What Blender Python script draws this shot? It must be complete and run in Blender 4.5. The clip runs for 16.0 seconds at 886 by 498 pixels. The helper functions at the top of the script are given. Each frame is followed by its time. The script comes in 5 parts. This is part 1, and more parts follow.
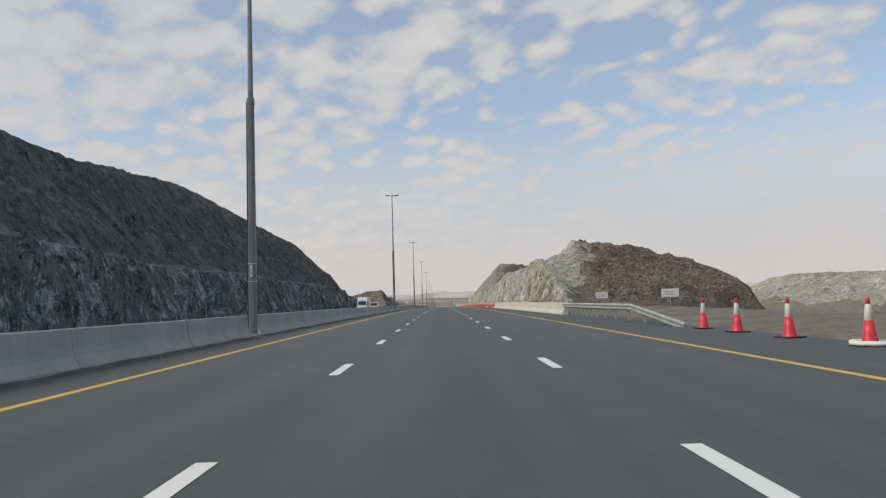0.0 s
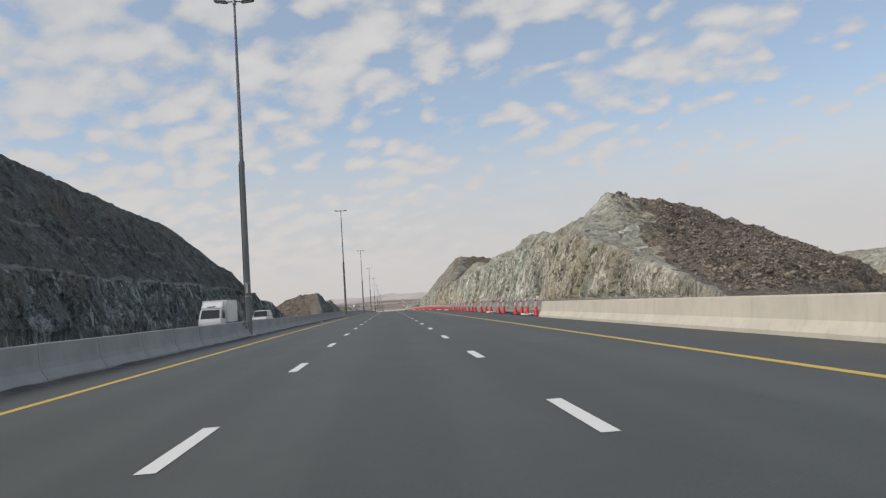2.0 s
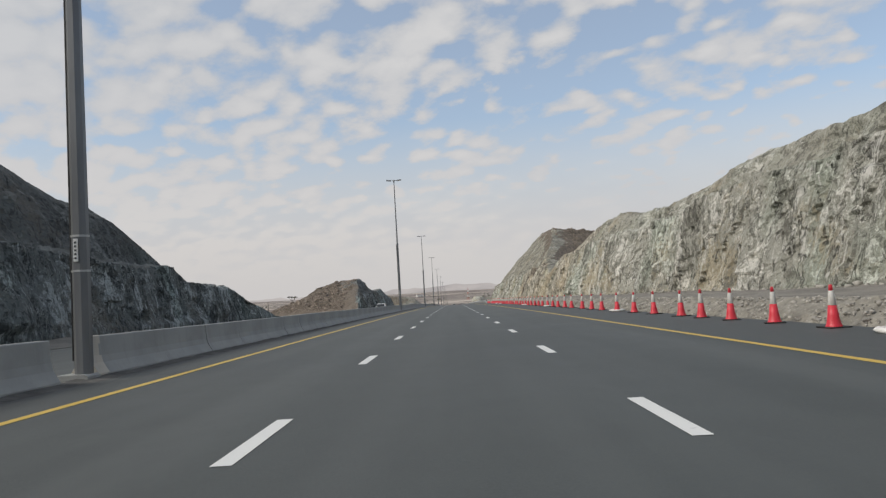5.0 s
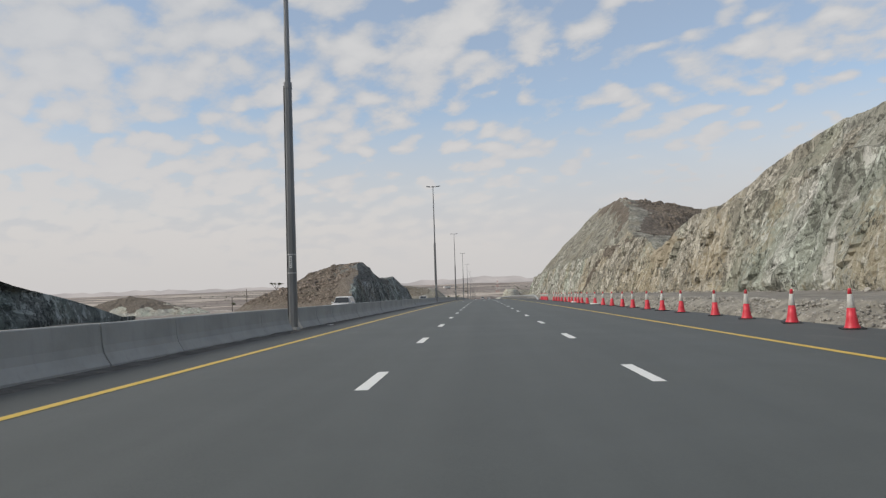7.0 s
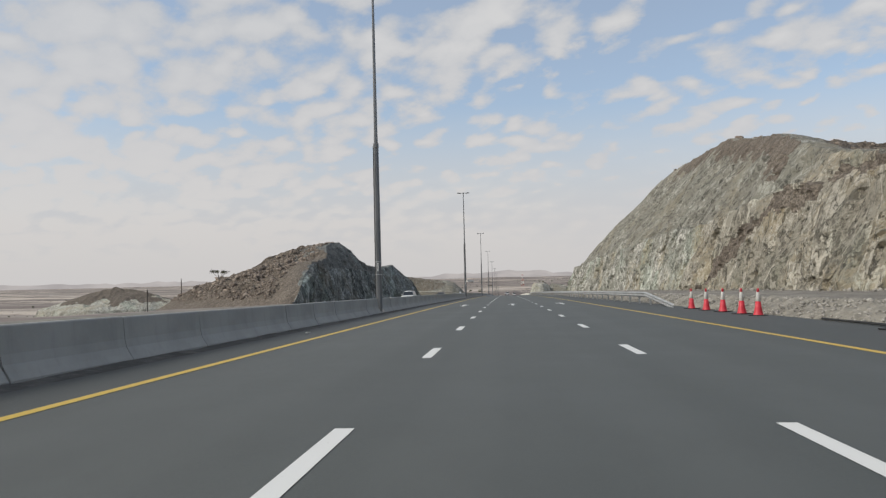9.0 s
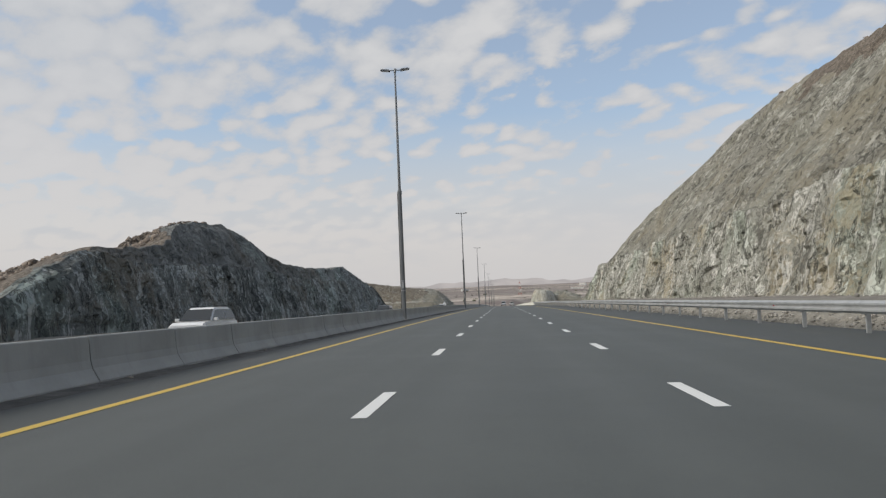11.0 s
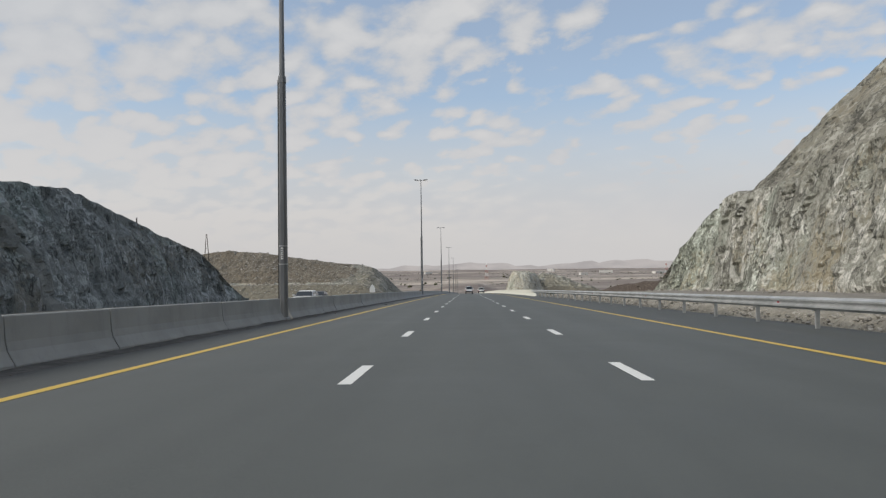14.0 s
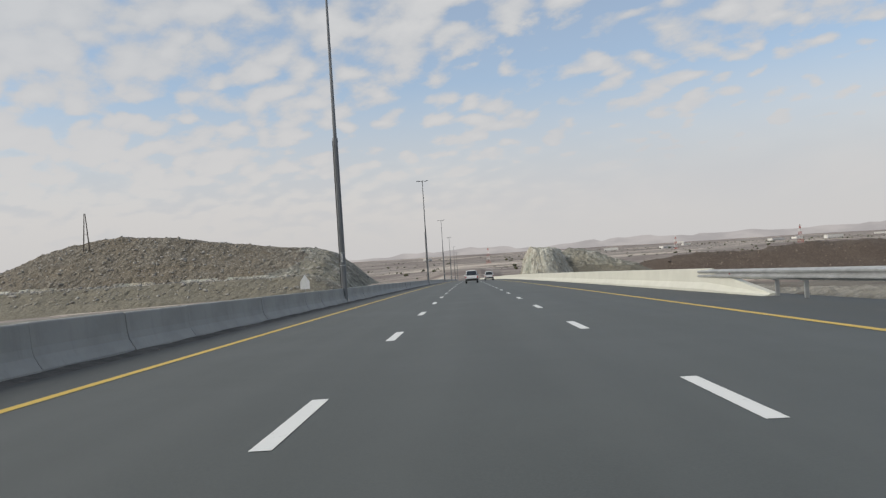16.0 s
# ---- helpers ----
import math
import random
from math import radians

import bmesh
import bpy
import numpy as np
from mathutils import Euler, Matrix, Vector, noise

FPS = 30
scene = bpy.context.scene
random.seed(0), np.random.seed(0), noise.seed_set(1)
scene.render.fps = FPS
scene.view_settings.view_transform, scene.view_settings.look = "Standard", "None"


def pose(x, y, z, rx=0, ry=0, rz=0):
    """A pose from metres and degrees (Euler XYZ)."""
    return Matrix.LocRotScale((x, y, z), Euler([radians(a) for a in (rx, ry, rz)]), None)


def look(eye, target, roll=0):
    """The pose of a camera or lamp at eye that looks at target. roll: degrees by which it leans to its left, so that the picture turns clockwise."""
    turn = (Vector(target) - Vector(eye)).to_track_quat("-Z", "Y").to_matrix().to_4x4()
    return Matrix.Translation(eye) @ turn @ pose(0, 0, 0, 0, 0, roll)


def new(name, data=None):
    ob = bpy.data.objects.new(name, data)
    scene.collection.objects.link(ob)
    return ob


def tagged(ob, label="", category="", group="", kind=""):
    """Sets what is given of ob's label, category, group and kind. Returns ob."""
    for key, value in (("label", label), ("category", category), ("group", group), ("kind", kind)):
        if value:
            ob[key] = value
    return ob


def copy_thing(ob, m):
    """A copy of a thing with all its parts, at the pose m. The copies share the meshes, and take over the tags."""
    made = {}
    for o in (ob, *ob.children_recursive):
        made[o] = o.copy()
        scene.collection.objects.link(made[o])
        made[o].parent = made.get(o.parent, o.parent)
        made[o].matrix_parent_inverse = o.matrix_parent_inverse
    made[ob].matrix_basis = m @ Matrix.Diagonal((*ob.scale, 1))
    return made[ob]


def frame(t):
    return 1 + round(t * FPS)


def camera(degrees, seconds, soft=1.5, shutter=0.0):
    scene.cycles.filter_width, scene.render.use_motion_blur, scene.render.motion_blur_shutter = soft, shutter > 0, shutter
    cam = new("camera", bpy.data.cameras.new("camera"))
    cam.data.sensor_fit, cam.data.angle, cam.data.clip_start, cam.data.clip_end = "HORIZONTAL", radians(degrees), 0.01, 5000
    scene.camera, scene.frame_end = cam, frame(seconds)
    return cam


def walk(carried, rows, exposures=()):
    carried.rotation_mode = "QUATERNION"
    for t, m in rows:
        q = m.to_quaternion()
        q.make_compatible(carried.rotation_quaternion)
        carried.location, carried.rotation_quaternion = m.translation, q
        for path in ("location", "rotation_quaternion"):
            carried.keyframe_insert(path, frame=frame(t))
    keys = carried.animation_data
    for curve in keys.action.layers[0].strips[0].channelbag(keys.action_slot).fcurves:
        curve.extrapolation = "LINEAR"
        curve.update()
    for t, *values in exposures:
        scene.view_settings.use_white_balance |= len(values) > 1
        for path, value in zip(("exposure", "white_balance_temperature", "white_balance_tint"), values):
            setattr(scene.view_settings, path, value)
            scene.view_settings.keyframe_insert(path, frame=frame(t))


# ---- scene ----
def grade(y):
    """The road's height at y: it goes down ever more steeply, then evenly, then levels out in the plain."""
    y = float(y)
    if y < 750:
        return -(0.0112 * y + 2e-5 * y * y)
    if y < 1080:
        return -19.65 - 0.0412 * (y - 750)
    return -33.25


# the camera, 1.15 m over the road: seconds, x, y, yaw, pitch, roll
PATH = [
    (0.0, -0.05, -0.03, -0.29, 3.62, -1.67),
    (0.5, -0.03, 17.33, -3.91, 3.56, -1.63),
    (1.0, 0.03, 34.84, -5.43, 3.64, -3.56),
    (1.5, 0.08, 52.24, -5.16, 3.34, -3.69),
    (2.0, 0.09, 69.74, -4.72, 3.52, -3.69),
    (2.5, 0.20, 86.81, -3.89, 3.20, -4.84),
    (3.0, 0.19, 104.66, -4.13, 3.23, -4.83),
    (3.5, 0.11, 121.98, -4.26, 3.51, -3.58),
    (4.0, 0.07, 139.37, -2.71, 3.65, -3.27),
    (4.5, 0.05, 156.63, -0.67, 3.45, -2.59),
    (5.0, -0.01, 173.98, 0.62, 3.08, -3.35),
    (5.2, -0.03, 180.98, 1.37, 2.97, -3.46),
    (7.3, -0.36, 253.01, 3.56, 2.26, -1.46),
    (7.5, -0.40, 259.89, 3.75, 2.08, -1.11),
    (8.0, -0.46, 277.11, 4.05, 2.17, -1.81),
    (8.5, -0.47, 294.33, 4.43, 2.41, -2.29),
    (9.0, -0.43, 311.40, 5.11, 2.06, -1.45),
    (9.2, -0.44, 318.31, 4.76, 1.78, -2.73),
    (11.3, -0.30, 390.53, 4.68, 2.92, -2.28),
    (11.5, -0.30, 397.44, 4.72, 2.86, -2.13),
    (12.0, -0.35, 414.50, 5.91, 2.64, -1.82),
    (12.5, -0.31, 431.52, 6.31, 2.31, -2.19),
    (13.0, -0.40, 448.88, 6.22, 1.63, -0.33),
    (13.5, -0.34, 465.94, 2.66, 1.38, -1.12),
    (14.0, -0.33, 482.94, 1.96, 1.41, -0.79),
    (14.5, -0.34, 499.96, 2.24, 1.07, -1.23),
    (15.0, -0.28, 516.87, 2.19, 0.83, -2.56),
    (15.5, -0.35, 533.75, 2.64, 0.86, -2.98),
    (16.0, -0.28, 550.39, 1.98, 0.30, -3.65),
]
cam = camera(65.4, 16.0, 1.3)
walk_rows = []
for t, x, y, yaw, pitch, roll in PATH:
    eye = Vector((x, y, grade(y) + 1.152))
    a, b = radians(yaw), radians(pitch)
    ahead = Vector((-math.sin(a) * math.cos(b), math.cos(a) * math.cos(b), math.sin(b)))
    walk_rows.append((t, look(eye, eye + ahead * 10, roll)))
walk(cam, walk_rows, ((0.0, 0.0, 6550, 10.0), (5.2, 0.0, 6540, 10.0), (7.5, 0.01, 6520, 9.8), (12.5, 0.01, 6480, 9.7), (16.0, 0.0, 6480, 9.2)))

# ---- light ----
SUN_EL, SUN_AZ = radians(38), radians(-108)      # azimuth from +y, to the right
sun_way = Vector((math.sin(SUN_AZ) * math.cos(SUN_EL), math.cos(SUN_AZ) * math.cos(SUN_EL), math.sin(SUN_EL)))
lamp = bpy.data.lights.new("sun", "SUN")
lamp.energy, lamp.angle, lamp.color = 2.6, radians(28), (1.0, 0.95, 0.87)
sun = new("sun", lamp)
sun.matrix_world = look(sun_way * 100, (0, 0, 0))

world = bpy.data.worlds.new("world")
scene.world = world
world.use_nodes = True


class Nodes:
    """A short hand for node trees."""

    def __init__(self, tree):
        self.tree = tree
        tree.nodes.clear()

    def add(self, kind, **given):
        node = self.tree.nodes.new(kind)
        for key, value in given.items():
            if key in ("operation", "blend_type", "data_type", "noise_type", "feature", "sky_type", "noise_dimensions", "distance", "sun_disc",
                       "sun_elevation", "sun_rotation", "altitude", "air_density", "dust_density", "ozone_density", "normalize", "clamp", "vector_type", "wave_type", "bands_direction", "space"):
                setattr(node, key, value)
        return node

    def link(self, a, b):
        self.tree.links.new(a, b)

    def value(self, socket, v):
        if isinstance(v, bpy.types.NodeSocket):
            self.link(v, socket)
        else:
            socket.default_value = v

    def math(self, op, a, b=0.0, c=None, clamp=False):
        node = self.add("ShaderNodeMath", operation=op)
        node.use_clamp = clamp
        self.value(node.inputs[0], a)
        self.value(node.inputs[1], b)
        if c is not None:
            self.value(node.inputs[2], c)
        return node.outputs[0]

    def ramp(self, fac, lo, hi):
        """0 to 1 as fac goes from lo to hi, smoothly."""
        node = self.add("ShaderNodeMapRange")
        node.interpolation_type = "SMOOTHSTEP"
        self.value(node.inputs[0], fac)
        node.inputs[1].default_value, node.inputs[2].default_value = lo, hi
        return node.outputs[0]

    def mix(self, fac, a, b, kind="MIX"):
        node = self.add("ShaderNodeMix", data_type="RGBA", blend_type=kind)
        self.value(node.inputs[0], fac)
        for socket, v in ((node.inputs[6], a), (node.inputs[7], b)):
            self.value(socket, (*v, 1) if isinstance(v, tuple) and len(v) == 3 else v)
        return node.outputs[2]

    def coords(self, kind="Object", scale=(1, 1, 1), turn=(0, 0, 0)):
        at = self.add("ShaderNodeTexCoord")
        mapping = self.add("ShaderNodeMapping")
        mapping.inputs[3].default_value = scale
        mapping.inputs[2].default_value = [radians(a) for a in turn]
        self.link(at.outputs[kind], mapping.inputs[0])
        return mapping.outputs[0]

    def noise(self, at, scale, detail=4.0, rough=0.55, distort=0.0):
        node = self.add("ShaderNodeTexNoise")
        self.value(node.inputs["Vector"], at)
        node.inputs["Scale"].default_value, node.inputs["Detail"].default_value = scale, detail
        node.inputs["Roughness"].default_value, node.inputs["Distortion"].default_value = rough, distort
        return node.outputs[0]

    def voronoi(self, at, scale, feature="F1", out=0):
        node = self.add("ShaderNodeTexVoronoi", feature=feature)
        self.value(node.inputs["Vector"], at)
        node.inputs["Scale"].default_value = scale
        return node.outputs[out]


# sky: a Nishita sky, seen through broken rows of thin altocumulus that thicken into haze at the horizon
n = Nodes(world.node_tree)
sky = n.add("ShaderNodeTexSky", sky_type="NISHITA", sun_disc=False, sun_elevation=SUN_EL, sun_rotation=SUN_AZ, altitude=100.0, air_density=1.0, dust_density=1.2, ozone_density=1.2)
at = n.add("ShaderNodeTexCoord").outputs["Generated"]
split = n.add("ShaderNodeSeparateXYZ")
n.link(at, split.inputs[0])
up = n.math("MAXIMUM", split.outputs[2], 0.0)
over = n.math("DIVIDE", 1.0, n.math("ADD", up, 0.34))
flat = n.add("ShaderNodeCombineXYZ")
n.link(n.math("MULTIPLY", split.outputs[0], over), flat.inputs[0])
n.link(n.math("MULTIPLY", split.outputs[1], over), flat.inputs[1])
turned = n.add("ShaderNodeMapping")
turned.inputs[2].default_value = (0, 0, radians(-52))
n.link(flat.outputs[0], turned.inputs[0])
drawn = n.add("ShaderNodeMapping")
drawn.inputs[3].default_value = (1.0, 0.80, 1.0)
n.link(turned.outputs[0], drawn.inputs[0])
puffs = n.noise(drawn.outputs[0], 8.6, 5.0, 0.58, 0.2)
rows_ = n.noise(drawn.outputs[0], 3.0, 3.0, 0.5, 0.3)
fine = n.noise(drawn.outputs[0], 24.0, 5.0, 0.65)
shifted = n.add("ShaderNodeTexNoise")
n.link(drawn.outputs[0], shifted.inputs["Vector"])
shifted.inputs["Scale"].default_value, shifted.inputs["Detail"].default_value = 7.0, 4.0
bent = n.add("ShaderNodeVectorMath", operation="MULTIPLY_ADD")
n.link(shifted.outputs[1], bent.inputs[0])
bent.inputs[1].default_value = (0.12, 0.12, 0.0)
n.link(drawn.outputs[0], bent.inputs[2])
balls = n.math("SUBTRACT", 0.85, n.voronoi(bent.outputs[0], 16.5, "SMOOTH_F1"))
cover = n.math("ADD", n.math("MULTIPLY", puffs, 0.34), n.math("MULTIPLY", rows_, 0.20))
cover = n.math("ADD", cover, n.math("MULTIPLY", balls, 0.46))
cover = n.math("SUBTRACT", cover, n.math("MULTIPLY", split.outputs[0], 0.14))
cover = n.math("ADD", cover, n.math("MULTIPLY", fine, 0.19))
# the larger gaps and streaks: bearing, elevation, length and width in degrees, slant, and how much cloud
GAPS = [(-11.2, 20.3, 5.2, 1.5, 20, -0.9), (2.5, 14.8, 4.5, 2.3, 20, -1.0), (8.0, 15.6, 5.6, 1.5, 22, -0.8), (15.1, 19.2, 6.1, 1.2, 20, -1.0),
        (27.0, 12.4, 6.6, 1.4, 15, -0.6), (-27.0, 18.7, 1.6, 2.8, 0, -0.7), (-7.7, 12.9, 2.3, 1.0, 15, -0.6), (10.0, 12.4, 5.2, 1.3, 10, -0.4)]
STREAKS = [(-8.4, 19.0, 4.5, 1.3, 25, 1.0), (-1.3, 20.2, 4.2, 1.1, 28, 0.9), (6.2, 18.4, 6.1, 1.1, 22, 1.0), (23.4, 16.1, 10.8, 1.8, 14, 0.9),
           (-4.3, 15.5, 3.5, 1.4, 20, 0.9), (1.3, 12.2, 5.6, 1.1, 10, 0.7)]
sway = n.noise(flat.outputs[0], 6.0, 5.0, 0.6)
bearing = n.math("MULTIPLY", n.math("ARCTAN2", split.outputs[0], split.outputs[1]), 180 / math.pi)
height_ = n.math("MULTIPLY", n.math("ARCSINE", split.outputs[2]), 180 / math.pi)
bearing = n.math("ADD", bearing, n.math("MULTIPLY", n.math("SUBTRACT", sway, 0.5), 7.0))
height_ = n.math("ADD", height_, n.math("MULTIPLY", n.math("SUBTRACT", puffs, 0.5), 4.0))
for a0, e0, long_, wide_, slant_, much in GAPS + STREAKS:
    co, si = math.cos(radians(slant_)), math.sin(radians(slant_))
    da, de = n.math("SUBTRACT", bearing, a0), n.math("SUBTRACT", height_, e0)
    u = n.math("MULTIPLY_ADD", da, co / long_, n.math("MULTIPLY", de, si / long_))
    v = n.math("MULTIPLY_ADD", da, -si / wide_, n.math("MULTIPLY", de, co / wide_))
    far = n.math("MULTIPLY_ADD", u, u, n.math("MULTIPLY", v, v))
    cover = n.math("MULTIPLY_ADD", n.math("POWER", 0.37, far), 0.11 * much, cover)
mask = n.ramp(cover, 0.37, 0.64)
haze = n.ramp(split.outputs[2], 0.37, 0.06)
thick = n.math("MAXIMUM", n.math("MULTIPLY", mask, 0.94), n.math("MULTIPLY", haze, 0.97))
thick = n.math("MAXIMUM", thick, 0.38)
blue = n.mix(1.0, sky.outputs[0], (0.132, 0.153, 0.160), "MULTIPLY")
white = n.mix(n.ramp(cover, 0.50, 0.78), (0.53, 0.54, 0.56), (0.67, 0.66, 0.65))
broad = n.noise(turned.outputs[0], 0.9, 4.0, 0.55, 0.3)
mottled = n.math("MULTIPLY", n.math("SUBTRACT", cover, 0.52), n.ramp(split.outputs[0], 0.35, -0.35))
veil = n.mix(n.ramp(n.math("MULTIPLY_ADD", mottled, 1.6, broad), 0.36, 0.64), (0.578, 0.572, 0.584), (0.650, 0.622, 0.608))
veil = n.mix(n.ramp(split.outputs[2], 0.10, 0.0), veil, (0.608, 0.588, 0.584))
white = n.mix(n.math("MULTIPLY", n.ramp(split.outputs[0], 0.05, -0.55), 0.4), white, (0.50, 0.52, 0.55))
white = n.mix(haze, white, veil)
ground_side = n.ramp(split.outputs[2], -0.02, -0.12)
colour = n.mix(thick, blue, white)
colour = n.mix(ground_side, colour, (0.30, 0.29, 0.28))
back = n.add("ShaderNodeBackground")
n.link(colour, back.inputs[0])
back.inputs[1].default_value = 1.0
n.link(back.outputs[0], n.add("ShaderNodeOutputWorld").inputs[0])


# ---- materials ----
def material(name, colour=(0.5, 0.5, 0.5), rough=0.8, metal=0.0, build=None, bump=0.0, reach=0.05):
    """A principled material. build(nodes) may give colour, height for the bump, and roughness."""
    m = bpy.data.materials.new(name)
    m.use_nodes = True
    n = Nodes(m.node_tree)
    shader = n.add("ShaderNodeBsdfPrincipled")
    out = n.add("ShaderNodeOutputMaterial")
    n.link(shader.outputs[0], out.inputs[0])
    shader.inputs["Base Color"].default_value = (*colour, 1)
    shader.inputs["Roughness"].default_value, shader.inputs["Metallic"].default_value = rough, metal
    if build:
        made, height, gloss = build(n)
        if made is not None:
            n.link(made, shader.inputs["Base Color"])
        if gloss is not None:
            n.link(gloss, shader.inputs["Roughness"])
        if height is not None:
            b = n.add("ShaderNodeBump")
            b.inputs["Strength"].default_value, b.inputs["Distance"].default_value = bump, reach
            n.link(height, b.inputs["Height"])
            n.link(b.outputs[0], shader.inputs["Normal"])
    return m


def tint(n, lo, hi, scale=3.0, stretch=(1, 1, 1), kind="Object", detail=5.0, rough=0.6, a=0.35, b=0.65):
    f = n.noise(n.coords(kind, stretch), scale, detail, rough)
    return n.mix(n.ramp(f, a, b), lo, hi), f


def asphalt_nodes(n):
    at = n.coords()
    grain = n.noise(at, 55, 3, 0.7)
    lanes = n.noise(n.coords("Object", (0.9, 0.02, 1)), 1.0, 3, 0.5)
    blot = n.noise(at, 0.35, 4, 0.6)
    base = n.mix(n.ramp(grain, 0.3, 0.7), (0.042, 0.048, 0.045), (0.066, 0.073, 0.069))
    base = n.mix(n.ramp(lanes, 0.35, 0.7), base, (0.070, 0.077, 0.073), "MIX")
    base = n.mix(n.math("MULTIPLY", n.ramp(blot, 0.5, 0.75), 0.35), base, (0.096, 0.105, 0.099))
    speck = n.noise(n.coords("Object", (1.0, 0.45, 1.0)), 2.2, 6, 0.7)
    base = n.mix(n.math("MULTIPLY", n.ramp(speck, 0.42, 0.66), 0.30), base, (0.045, 0.050, 0.047))
    split = n.add("ShaderNodeSeparateXYZ")
    n.link(at, split.inputs[0])
    track = n.math("ABSOLUTE", n.math("SUBTRACT", n.math("ABSOLUTE", n.math("WRAP", split.outputs[0], 1.83, -1.83)), 0.85))
    base = n.mix(n.math("MULTIPLY", n.ramp(track, 0.45, 0.0), 0.22), base, (0.092, 0.099, 0.094))
    base = n.mix(n.math("MULTIPLY", n.ramp(split.outputs[1], 190, 290), 0.28), base, (0.098, 0.106, 0.098))
    return base, grain, n.math("ADD", n.math("MULTIPLY", blot, 0.14), 0.58)


def shoulder_nodes(n):
    at = n.coords()
    grain, blot = n.noise(at, 40, 3, 0.7), n.noise(n.coords("Object", (1, 0.25, 1)), 1.3, 5, 0.65)
    base = n.mix(n.ramp(grain, 0.3, 0.7), (0.044, 0.049, 0.046), (0.070, 0.076, 0.072))
    return n.mix(n.math("MULTIPLY", n.ramp(blot, 0.52, 0.78), 0.5), base, (0.12, 0.11, 0.10)), grain, None


def paint_nodes(colour, worn):
    def build(n):
        at = n.coords()
        wear = n.noise(at, 9, 6, 0.75)
        return n.mix(n.ramp(wear, 0.60, 0.78), colour, worn), n.noise(at, 60, 2), None
    return build


def concrete_nodes(lo, hi, stain):
    def build(n):
        at = n.coords()
        cloud, fine = n.noise(at, 1.1, 5, 0.6), n.noise(at, 22, 4, 0.65)
        run = n.noise(n.coords("Object", (1.6, 1.6, 0.12)), 3.2, 4, 0.6)
        info = n.add("ShaderNodeObjectInfo").outputs["Random"]
        base = n.mix(n.ramp(cloud, 0.3, 0.7), lo, hi)
        base = n.mix(n.math("MULTIPLY", n.ramp(run, 0.5, 0.75), 0.4), base, stain)
        base = n.mix(n.math("MULTIPLY", info, 0.16), base, stain)
        return base, fine, None
    return build


